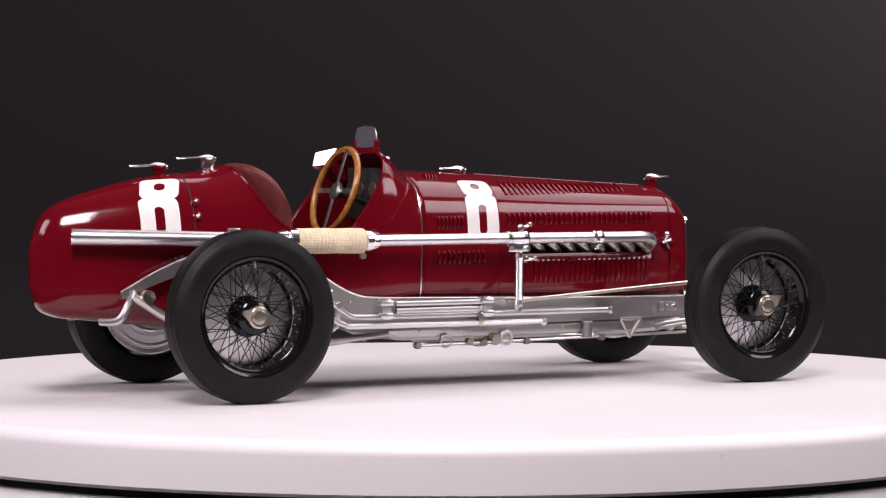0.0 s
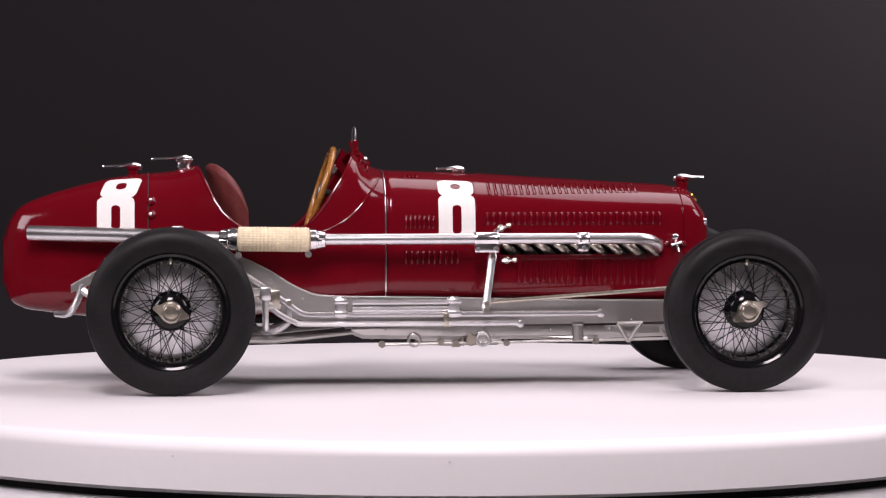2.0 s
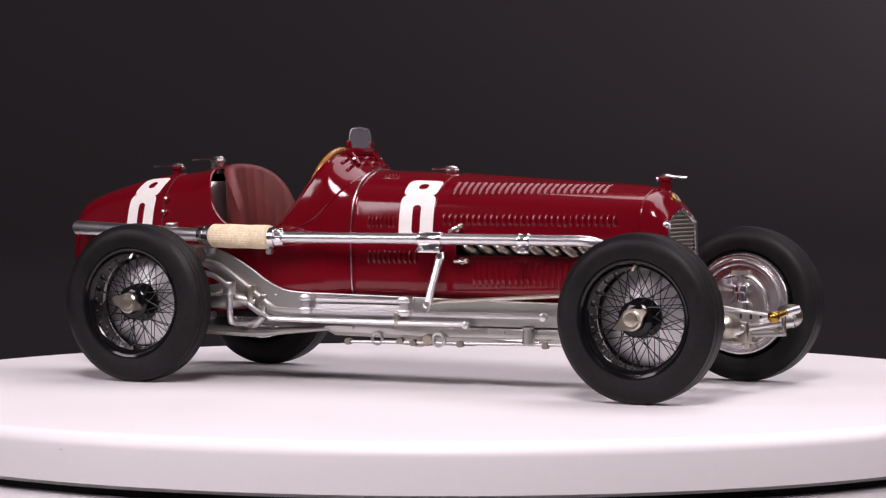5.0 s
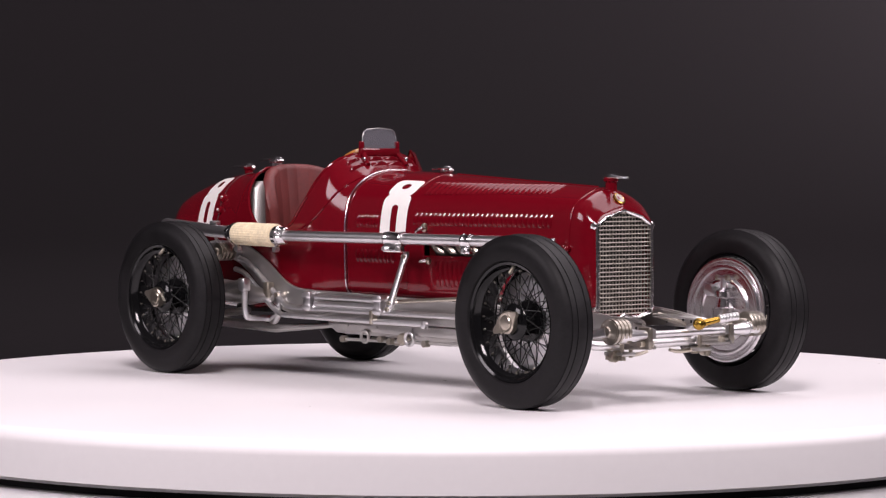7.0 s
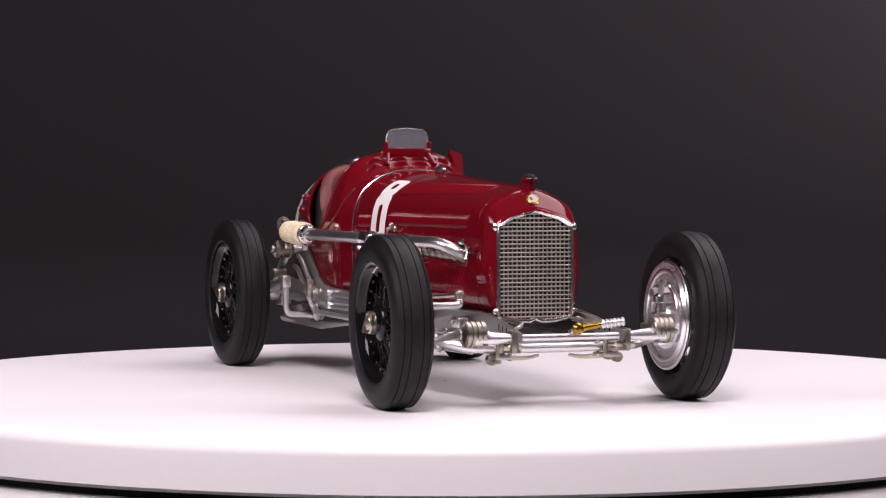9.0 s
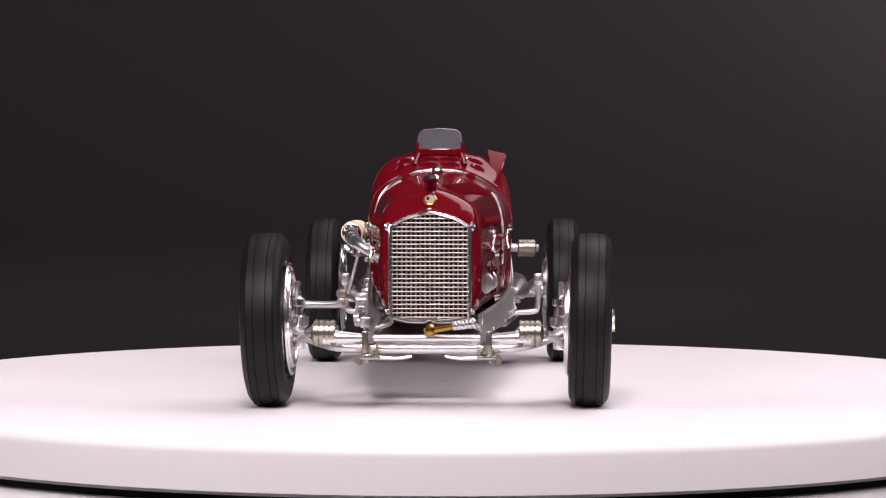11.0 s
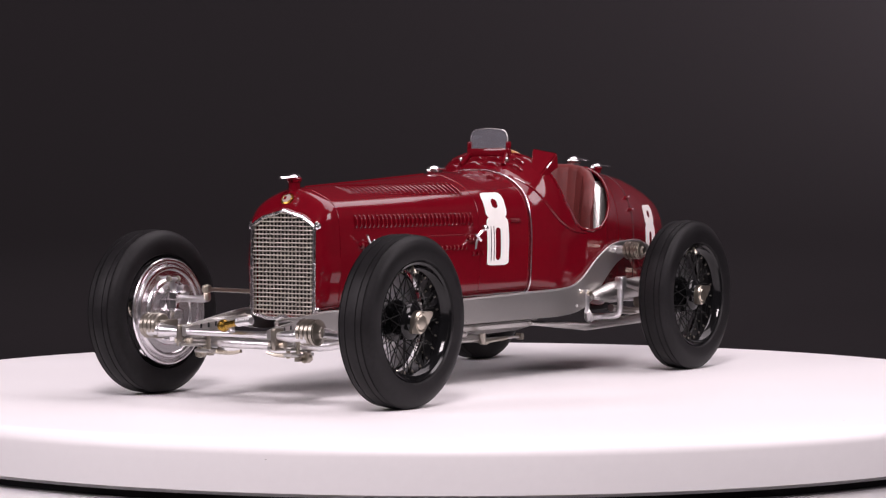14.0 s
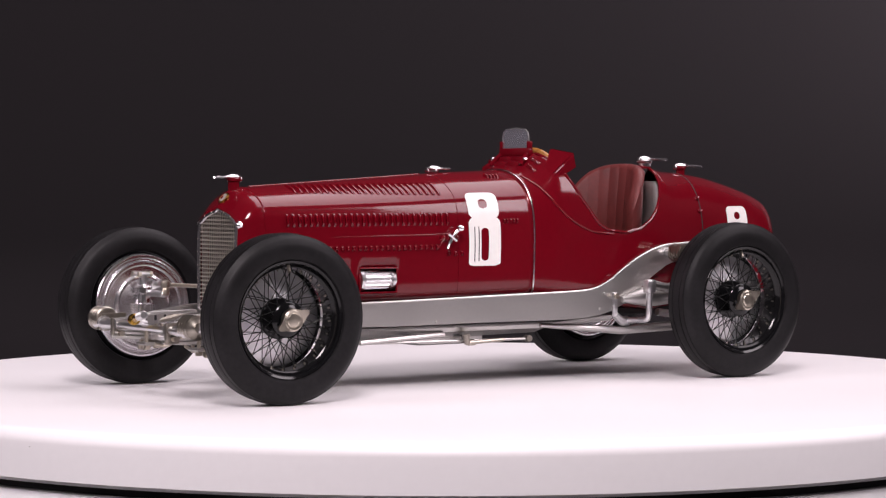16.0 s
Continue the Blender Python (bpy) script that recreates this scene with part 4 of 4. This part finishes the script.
bm = bmesh.new()
near = [(-29.2, 13.4, 58.6), (-26.9, 13.0, 63.4), (-31.2, 18.8, 62.0), (-32.6, 18.2, 57.8)]
m1 = [bm.verts.new(Vector(p) * MM) for p in near]
tip = [bm.verts.new(Vector(p) * MM) for p in ((-24.4, 14.8, 53.6), (-23.2, 14.4, 55.0), (-24.0, 16.6, 54.8), (-24.8, 17.0, 53.6))]
for i in range(4):
    j = (i + 1) % 4
    bm.faces.new((m1[i], m1[j], tip[j], tip[i]))
bm.faces.new(tip)
bm.faces.new(m1[::-1])
bmesh.ops.bevel(bm, geom=bm.edges[:], offset=0.4 * MM, segments=2, affect="EDGES")
mirror = part("rear_mirror", bm, PAINT, car, "red cone-backed rear-view mirror", sharp=40)
bm = bmesh.new()
c = sum((Vector(p) for p in near), Vector()) / 4
nrm = (Vector(near[1]) - Vector(near[0])).cross(Vector(near[2]) - Vector(near[0])).normalized()
if nrm.x > 0:
    nrm.negate()
bm.faces.new([bm.verts.new((c + (Vector(p) - c) * 0.86 + nrm * 0.25) * MM) for p in near])
part("mirror_glass", bm, CHROME, mirror, "silvered mirror glass", smooth=False)

# pleated leather bucket seat: a thick curved back with a rolled top edge
SEAT_TOP = curve_of([-62.2, -60.5, -58.6, -56.8, -55.4, -54.4, -53.4, -52.6], [57.6, 56.6, 54.8, 52.4, 49.4, 45.8, 41.6, 38.0], 0.6)
bm = bmesh.new()
cols = []
for k in range(121):
    a = radians(92 + 176 * k / 120)
    zt = SEAT_TOP(-54.0 + 8.2 * math.cos(a))
    pleat = 0.28 * abs(math.sin(a * 10)) ** 0.6
    col = []
    for z, d in [(22, 2.6)] + [(22 + (zt - 22) * q, 2.9 + pleat + 0.9 * math.sin(math.pi * q)) for q in (0.2, 0.4, 0.6, 0.75, 0.9, 1.0)] + \
            [(zt + 1.5 * math.sin(b), 1.4 + (1.5 + pleat) * math.cos(b)) for b in (0.35, 0.8, 1.2, 1.57, 2.0, 2.5, 3.0)] + [(zt - 1, 0.0), (40, 0.0), (22, 0.4)]:
        rx, ry = 10.6 - d, 15.8 - d
        lean = 1.4 * (1 - (z - 22) / 36)
        col.append(bm.verts.new(Vector((-54.0 + rx * math.cos(a) + lean, ry * math.sin(a), z)) * MM))
    cols.append(col)
for a, b in zip(cols, cols[1:]):
    for k in range(len(a) - 1):
        bm.faces.new((a[k], a[k + 1], b[k + 1], b[k]))
bm.faces.new(cols[0])
bm.faces.new(cols[-1])
part("seat_back", bm, LEATHER, car, "pleated dark red leather bucket seat", sharp=60)
part("seat_cushion", box((-62, -13, 20), (-40, 13, 27), 2.5), LEATHER, car)
bm = lathe([(24, 3), (24, 13.5), (52.0, 13.5), (54, 11), (54, 2)], axis="z", seg=48)
bmesh.ops.scale(bm, vec=(0.34, 1, 1), verts=bm.verts)
bmesh.ops.translate(bm, vec=(-67.8 * MM, 0, 0), verts=bm.verts)
part("tank", bm, STEEL, car, "polished tank behind the seat")

# ---- front axle, steering and dampers ----
part("front_axle", tube([(FX, -36, 20.5), (FX + 2.5, -31, 17.5), (FX + 6, -24, 15.2), (FX + 7.6, -16, 14.5), (FX + 7.6, 16, 14.5), (FX + 6, 24, 15.2), (FX + 2.5, 31, 17.5), (FX, 36, 20.5)], 1.2, 14, 4), ALLOY, car, "polished tubular front axle")
part("cross_tube", tube([(91, -26, 17.6), (91, 26, 17.6)], 0.85, 12), ALLOY, car, "polished front cross tube")
for s in (-1, 1):
    part("tube_end", tube([(91, 15.0 * s, 17.6), (91, 19 * s, 17.6), (91, 21.5 * s, 17.7)], [1.0, 1.5, 1.7], 14), ALLOY, car)
    part("tube_end", tube([(91, 21.0 * s, 17.7), (91, 24.6 * s, 17.9)], 1.9, 14), ALLOY, car)
    damper = [(21.6, 0.3), (21.6, 2.8)]
    for i in range(4):
        o = 21.8 + i * 1.25
        damper += [(o, 3.05), (o + 0.1, 3.15), (o + 0.95, 3.15), (o + 1.05, 2.85), (o + 1.2, 2.85)]
    damper += [(27.0, 2.2), (27.5, 1.4), (28.0, 1.3), (28.1, 0.2)]
    part("friction_damper", lathe([(a * s, r) for a, r in damper], (90.0, 0, 18.7), "y", 28), AGED, car, "stacked-disc friction damper")
    part("damper_arm", tube([(90, 27.6 * s, 18.7), (84, 30 * s, 17.4), (75, 32.2 * s, 15.2)], [1.3, 0.8, 1.1], 10, 4), ALLOY, car)
    part("king_pin", lathe([(13.6, 0.4), (13.8, 1.9), (15.6, 2.1), (15.9, 1.6), (19.0, 2.0), (19.4, 2.7), (21.6, 2.7), (22.0, 1.8), (24.2, 1.5), (24.5, 2.2), (26.0, 2.2), (26.4, 1.5), (27.0, 0.4)], (FX + 0.5, 32.0 * s, 0), "z", 24), CHROME, car, "polished king pin post")
    part("stub_axle", tube([(FX + 0.5, 31.5 * s, 20.5), (FX, 34.6 * s, 20.9)], [2.0, 3.4], 20), ALLOY, car)
    part("pin_cap", tube([(FX + 0.5, 32.0 * s, 26.4), (FX + 0.5, 32.0 * s, 29.4)], [0.8, 0.65], 10), ALLOY, car)
    part("pin_lever", tube([(FX - 1.6, 32.0 * s, 29.4), (FX + 2.2, 32.0 * s, 29.6)], 0.5, 10), ALLOY, car)
    for dx in (-1.4, 2.0):
        part("lever_nut", lathe([(-0.5, 0.1), (-0.4, 0.75), (0.4, 0.75), (0.5, 0.1)], (FX + dx, 32.0 * s, 29.5), "x", 8), NICKEL, car)
    part("brake_lever", tube([(FX - 4.2, 32.2 * s, 26.2), (FX - 2.4, 32.0 * s, 25.4), (FX + 0.5, 31.8 * s, 25.2)], [0.9, 0.8, 1.0], 10, 4), ALLOY, car)
    part("cam_boss", lathe([(0, 0.4), (0, 1.7), (1.6 * -s, 1.5), (1.9 * -s, 0.4)], (FX - 4.4, 33.2 * s, 26.2), "y", 16), ALLOY, car)
    leaf = [(56, 15.2), (64, 16.2), (73, 16.6), (82, 16.6), (91, 17.2)]
    for d in (0, 0.9, 1.8):
        part("spring_leaf", tube([(x + d, RAIL_Y(x) * s, z - 0.8 - d) for x, z in leaf[(1 if d > 1 else 0):]], 0.5, 6, 3), STEEL, car)
    for x in (72.5, 75.2, 77.9, 80.6, 83.3, 86.0):
        y = RAIL_Y(x)
        part("rail_slot", box((x, (y + 0.1) * s if s < 0 else y - 1.3, 18.7 - (x - 72) * 0.03), (x + 0.7, (y - 1.3) * s if s < 0 else y + 0.1, 21.0 - (x - 72) * 0.12), 0.15), DARK, car)
    for x in (79.0, 83.4):
        part("u_bolt", tube([(x, 15.4 * s, 11.6), (x, 15.4 * s, 17.5)], 0.5, 8), NICKEL, car)
        part("u_bolt", tube([(x, 12.4 * s, 11.6), (x, 12.4 * s, 17.5)], 0.5, 8), NICKEL, car)
        part("bolt_nut", lathe([(11.0, 0.2), (11.0, 0.9), (12.0, 0.9), (12.0, 0.2)], (x, 15.4 * s, 0), "z", 8), NICKEL, car)
    part("spring_clamp", box((78.0, 13.9 * s - 2.4, 12.0), (84.4, 13.9 * s + 2.4, 12.9), 0.3), STEEL, car)
    part("anchor_rod", tube([(81, 15.6 * s, 12.6), (81, 8 * s, 12.0), (81, 4 * s, 12.6)], [0.8, 0.5, 0.4], 8, 3), NICKEL, car)
    part("rod_eye", lathe([(-0.8, 0.3), (-0.8, 1.3), (0.8, 1.3), (0.8, 0.3)], (81.5, 16.4 * s, 11.8), "x", 12), NICKEL, car)
    part("cable_elbow", tube([(88, 12.5 * s, 19.6), (84, 9.5 * s, 20.4), (77, 9.0 * s, 20.6), (70.5, 9.4 * s, 20.6)], 0.5, 8, 4), STEEL, car)
# steering arm on the right hub, its ball joint, and the link back to the box
part("steering_arm", tube([(72.0, -34.5, 24.2), (72.0, -31, 24.5), (72.6, -26, 24.5), (73.0, -22.6, 24.6), (73.0, -21.4, 25.0)], [1.3, 1.0, 0.85, 0.95, 1.2], 12, 4), ALLOY, car, "polished steering arm")
part("ball_joint", lathe([(24.2, 0.3), (24.4, 1.0), (25.8, 1.0), (26.2, 0.8), (26.4, 1.2), (27.2, 1.35), (28.0, 1.1), (28.4, 0.3)], (73.0, -21.4, 0), "z", 16), NICKEL, car)
handle = part("starting_handle", tube([(90.4, 0.6, 18.6), (93.6, 0.8, 19.6)], [0.9, 0.9], 12), ALLOY, car, "brass-ended starting handle with a ribbed grip")
part("handle_knob", lathe([(-1.5, 0.2), (-1.3, 0.95), (-0.7, 1.4), (0, 1.6), (0.7, 1.4), (1.3, 0.95), (1.5, 0.2)], (93.8, 0.8, 19.7), "x", 18), BRASS, handle, "yellow brass knob")
part("handle_shaft", tube([(94.0, 1.6, 19.8), (95.2, 6.4, 20.7)], [0.95, 0.75], 12), BRASS, handle, "yellow brass shaft")
grip = [Vector((95.2, 6.2, 20.7)) + Vector((1.5, 5.4, 0.7)) * (k / 18) for k in range(19)]
part("handle_grip", tube(grip, [0.85 + 0.25 * (k % 3 > 0) for k in range(19)], 12), ALLOY, handle)

# ---- rear axle, dampers and links ----
part("rear_axle", tube([(RX, -30, 21.3), (RX, -8, 21.3), (RX, -5, 21.3), (RX, 5, 21.3), (RX, 8, 21.3), (RX, 30, 21.3)], [2.2, 2.4, 5.0, 5.0, 2.4, 2.2], 16), ALLOY, car, "cast alloy rear axle")
for s in (-1, 1):
    damper = [(22.0, 0.3), (22.0, 2.2)]
    for i in range(4):
        o = 22.4 + i * 1.2
        damper += [(o, 2.55), (o + 0.85, 2.55), (o + 0.9, 2.25), (o + 1.15, 2.25)]
    damper += [(27.4, 1.2), (28.2, 1.1), (28.4, 0.3)]
    part("friction_damper", lathe([(a * s, r) for a, r in damper], (-63.5, 0, 34.2), "y", 24), AGED, car, "stacked-disc friction damper")
    part("cross_tube", tube([(-63.5, 12 * s, 34.2), (-63.5, 22.2 * s, 34.2)], 1.3, 12), ALLOY, car)
    part("damper_link", tube([(-50, 28.0 * s, 25.4), (-50, 27.9 * s, 20.0), (-49.9, 27.6 * s, 17.2), (-49.8, 26.6 * s, 16.2), (-49.8, 22 * s, 15.8), (-49.8, 17 * s, 15.4)], [1.0, 0.85, 0.85, 0.9, 0.85, 1.1], 12, 4), ALLOY, car, "bent alloy damper link")
    part("link_block", box((-51.5, 28 * s - 1.3, 23.6), (-48.6, 28 * s + 1.3, 27.2), 0.5), ALLOY, car)
    part("link_rod", tube([(-50.5, 28 * s, 26), (-58, 28 * s, 24.5), (-68, 27 * s, 23.0)], [1.1, 1.3, 2.0], 10), STEEL, car)
    part("gear_tube", tube([(-70, 22 * s, 23.5), (-54, 22.5 * s, 22.4), (-46, 21.0 * s, 21.6)], [2.9, 3.0, 0.9], 18), STEEL, car)
    part("radius_rod", tube([(-74, 21 * s, 14.2), (-48, 18 * s, 12.9), (-22, 15.5 * s, 15)], [1.5, 1.2, 0.6], 10), STEEL, car)
    part("rear_hanger", tube([(-97, 15 * s, 27.4), (-98.0, 15.2 * s, 24), (-100.5, 14.8 * s, 20.0), (-104, 11 * s, 19.6)], [1.2, 1.0, 1.0, 0.9], 10, 4), ALLOY, car, "bent alloy rear spring hanger")
    part("hanger_boss", lathe([(-2.0, 0.3), (-2.0, 1.7), (2.0, 1.7), (2.0, 0.3)], (-94, 16.8 * s, 25.8), "y", 14), NICKEL, car)
    part("rear_spring", tube([(-97, 15.8 * s, 26), (-85, 18 * s, 18.5), (-74, 19 * s, 16.2), (-60, 19 * s, 17.6)], 1.1, 8, 4), STEEL, car)

# ---- underside linkage and small fittings ----
part("brake_rod", tube([(-20, -17.8, 11.3), (66, -15.4, 12.4)], 0.42, 8), STEEL, car)
part("brake_rod", tube([(-20, 14, 11.4), (66, 15.4, 12.6)], 0.38, 8), STEEL, car)
for x, y, z in ((-19, -17.8, 11.4), (0.5, -17.9, 11.6), (-3.5, -17.6, 12), (14, -17.4, 11.6), (38, -16.4, 11.8), (-19, 14, 11.5), (2, 14, 11.8)):
    part("linkage_joint", lathe([(-0.9, 0.3), (-0.9, 0.9), (0.9, 0.9), (0.9, 0.3)], (x, y, z), "y", 12), AGED, car)
part("drain_boss", lathe([(-1, 0.5), (-1, 1.3), (-0.4, 1.6), (1.5, 1.6)], (4.6, -17.2, 12.4), "y", 16), NICKEL, car)
part("jack_socket", lathe([(9.5, 1.0), (9.6, 1.6), (13.5, 1.4), (14, 1.8)], (33.2, -16.8, 2.5), "z", 14), STEEL, car)
bm = bmesh.new()
for x in (-1, 1):
    add_tube(bm, [(47.2 + 3.2 * x, -16.8, 16.6), (46.8, -16.8, 11.6)], 0.5, 8)
add_tube(bm, [(43.8, -16.8, 16.6), (50.6, -16.8, 16.6)], 0.5, 8)
part("stay_bracket", bm, STEEL, car, "triangular steel stay bracket")


def ring_at(name, c, r, t, axis, mat):
    pts = []
    for k in range(20):
        a, b = r * math.cos(2 * math.pi * k / 20), r * math.sin(2 * math.pi * k / 20)
        pts.append((c[0] + a, c[1], c[2] + b) if axis == "y" else (c[0], c[1] + a, c[2] + b))
    return part(name, tube(pts, t, 8, closed=True), mat, car)


# gearbox and brake linkage hung under the tray
ring_at("lug_ring", (7.7, -17.6, 12.6), 1.7, 0.45, "y", ALLOY)
ring_at("lug_ring", (-10.5, -17.6, 12.4), 1.5, 0.45, "y", STEEL)
part("gearbox_sump", box((-8, -9, 10.4), (14, 9, 14.2), 1.2), STEEL, car)
part("cross_shaft", tube([(2.5, -16.2, 12.4), (2.5, 16.2, 12.4)], 0.8, 10), STEEL, car)
for s in (-1, 1):
    part("shaft_lever", tube([(2.5, 15.6 * s, 13.4), (2.2, 15.8 * s, 10.8)], [1.1, 0.8], 10), AGED, car)
    part("pull_rod", tube([(-10.2, 15.2 * s, 11.6), (2.2, 15.8 * s, 11.2)], 0.55, 8), AGED, car)
    part("clevis", box((-0.4, 15.2 * s - 0.9, 10.4), (2.0, 15.2 * s + 0.9, 12.0), 0.3), AGED, car)
    part("stay_tube", tube([(9, 14.5 * s, 13.6), (36, 15.6 * s, 12.4)], 0.7, 8), STEEL, car)
    # brackets round the front dampers and spring ends
    part("damper_bracket", box((84.5, 21.8 * s - 0.7, 15.8), (91.5, 21.8 * s + 0.7, 20.2), 0.4), AGED, car)
    part("bracket_bolt", tube([(92.4, 22.0 * s, 16.6), (90.8, 22.0 * s, 16.6)], 0.8, 8), NICKEL, car)
    part("bracket_bolt", tube([(92.4, 23.4 * s, 20.0), (90.8, 23.4 * s, 20.0)], 0.7, 8), NICKEL, car)
    part("shackle_plate", box((88.6, 14.6 * s - 0.8, 14.0), (92.4, 14.6 * s + 0.8, 19.4), 0.5), AGED, car)
    part("shackle_pin", tube([(90.4, 12.2 * s, 15.4), (90.4, 16.8 * s, 15.4)], 0.8, 10), NICKEL, car)
    part("front_stay", tube([(71, 10.5 * s, 20.6), (80, 12.8 * s, 18.2)], 0.8, 8), AGED, car)
    # rear axle clutter beside each wheel
    part("axle_clamp", box((-77.2, 21.5 * s - 1.6, 17.4), (-71.0, 21.5 * s + 1.6, 25.0), 0.6), AGED, car)
    part("clamp_nut", lathe([(25.0, 0.2), (25.0, 1.0), (26.2, 1.0), (26.4, 0.3)], (-72.2, 21.5 * s, 0), "z", 8), NICKEL, car)
    part("clamp_nut", lathe([(25.0, 0.2), (25.0, 1.0), (26.2, 1.0), (26.4, 0.3)], (-76.0, 21.5 * s, 0), "z", 8), NICKEL, car)
    part("lever_plate", box((-44.4, 20.9 * s - 0.4, 17.2), (-42.8, 20.9 * s + 0.4, 23.6), 0.35), ALLOY, car)
    part("plate_bolt", tube([(-43.6, 20.4 * s, 22.6), (-43.6, 22.0 * s, 22.6)], 0.75, 10), NICKEL, car)
    part("lever_foot", tube([(-43.6, 20.9 * s, 17.6), (-47, 19.5 * s, 15.6), (-49.8, 18 * s, 15.4)], [0.8, 1.3, 1.5], 10, 3), ALLOY, car)


def catch(side, x, z, tilt, k=1.0):
    """A bonnet fastener: red seat with two ears, a chrome lever across it and a capped hook."""
    p, n = spot(x, u_at(x, z), side)
    y = p.y
    ys = sorted((y - 0.3 * side, y + 1.0 * side))
    b = part("bonnet_latch", box((x - 1.5, ys[0], z - 0.9), (x + 1.5, ys[1], z + 0.9), 0.3), PAINT, car, "red bonnet fastener with a chrome lever")
    for dx in (-2.2, 2.2):
        part("latch_ear", lathe([(-0.2 * side, 0.2), (-0.2 * side, 0.75), (0.7 * side, 0.7), (1.0 * side, 0.2)], (x + dx, y, z), "y", 10), PAINT, b)
    c, q = math.cos(radians(tilt)), math.sin(radians(tilt))
    o = y + 1.7 * side
    part("latch_lever", tube([(x - 3.0 * k * c, o + 0.9 * side, z + 3.0 * k * q), (x - 1.0 * k * c, o, z + 1.0 * k * q), (x + 1.6 * k * c, o, z - 1.6 * k * q), (x + 3.6 * k * c, o + 0.5 * side, z - 3.6 * k * q)], [0.5, 0.42, 0.4, 0.32], 8, 4), CHROME, b)
    part("latch_grip", lathe([(-0.9, 0.2), (-0.8, 0.7), (0.1, 0.85), (0.7, 0.6), (0.8, 0.2)], (x - 3.0 * k * c, o + 0.9 * side, z + 3.0 * k * q), "x", 14), CHROME, b)
    part("latch_pin", tube([(x + 1.5 * q, o, z + 1.5 * c), (x - 1.5 * q, o, z - 1.5 * c)], 0.42, 8), CHROME, b)


catch(1, 9.0, 39.4, 55)
catch(-1, 60.2, 37.6, 75, 0.65)
catch(1, 52.5, 38.4, -42)
def side_latch(x, z, lean):
    """A small turn-button: red foot, nickel stem and a capped cross lever."""
    p, n = spot(x, u_at(x, z), -1)
    y = p.y
    b = part("side_latch", lathe([(0.2, 1.0), (-0.3, 0.95), (-0.7, 0.5), (-1.6, 0.4), (-1.7, 0.1)], (x, y, z), "y", 12), NICKEL, car)
    part("latch_lever", tube([(x - 1.5, y - 1.7, z - lean), (x, y - 1.9, z), (x + 1.9, y - 1.7, z + lean)], [0.45, 0.5, 0.32], 8, 4), CHROME, b)
    part("latch_cap", lathe([(-0.7, 0.1), (-0.6, 0.6), (0.2, 0.75), (0.6, 0.5), (0.7, 0.1)], (x + 1.9, y - 1.7, z + lean), "x", 10), NICKEL, b)


side_latch(12.6, 41.8, 0.8)
side_latch(14.2, 33.4, 0.1)
bm = lathe([(-5.4, 1.0), (-5.3, 2.7), (-4.2, 2.9), (-4.0, 2.6), (-3.8, 2.55), (3.8, 2.55), (4.0, 2.6), (4.2, 2.9), (5.2, 2.7), (5.4, 1.0)], (30.2, 13.4, 28.6), "x", 48)
mid = Vector((30.2, 13.4, 28.6)) * MM
for v in bm.verts:
    d = v.co - mid
    if abs(d.x) < 3.9 * MM and round(math.atan2(d.z, d.y) / (2 * math.pi / 48)) % 4 < 2:
        v.co.y, v.co.z = mid.y + d.y * 0.86, mid.z + d.z * 0.86
canister = part("air_canister", bm, ALLOY, car, "fluted silver intake canister")
canister2 = new("air_canister", canister.data)
canister2.parent = car
canister2.location = (13.8 * MM, -0.9 * MM, 0)
tagged(canister2, "ribbed silver intake canister")
p0 = [(AIR_HATCH[0], AIR_HATCH[2]), (AIR_HATCH[1], AIR_HATCH[2]), (AIR_HATCH[1], AIR_HATCH[3]), (AIR_HATCH[0], AIR_HATCH[3])]
part("hatch_edge", tube([(x, W_OF(x) - 0.05 - 0.012 * (37 - z), z) for x, z in p0], 0.3, 6, closed=True), PAINT, car)

# ---- motion ----
def motions():
    plate_rows, car_rows = [], []
    for i in range(33):
        t = i * 0.5
        turn = TURN_START + TURN_RATE * t
        a = radians(turn)
        plate_rows.append((t, pose(0, 0, ZT, 0, 0, turn)))
        car_rows.append((t, pose(-math.sin(a) * CAR_SIDE, math.cos(a) * CAR_SIDE, ZT, 0, 0, turn)))
    walk(plate, plate_rows)
    walk(car, car_rows)


motions()
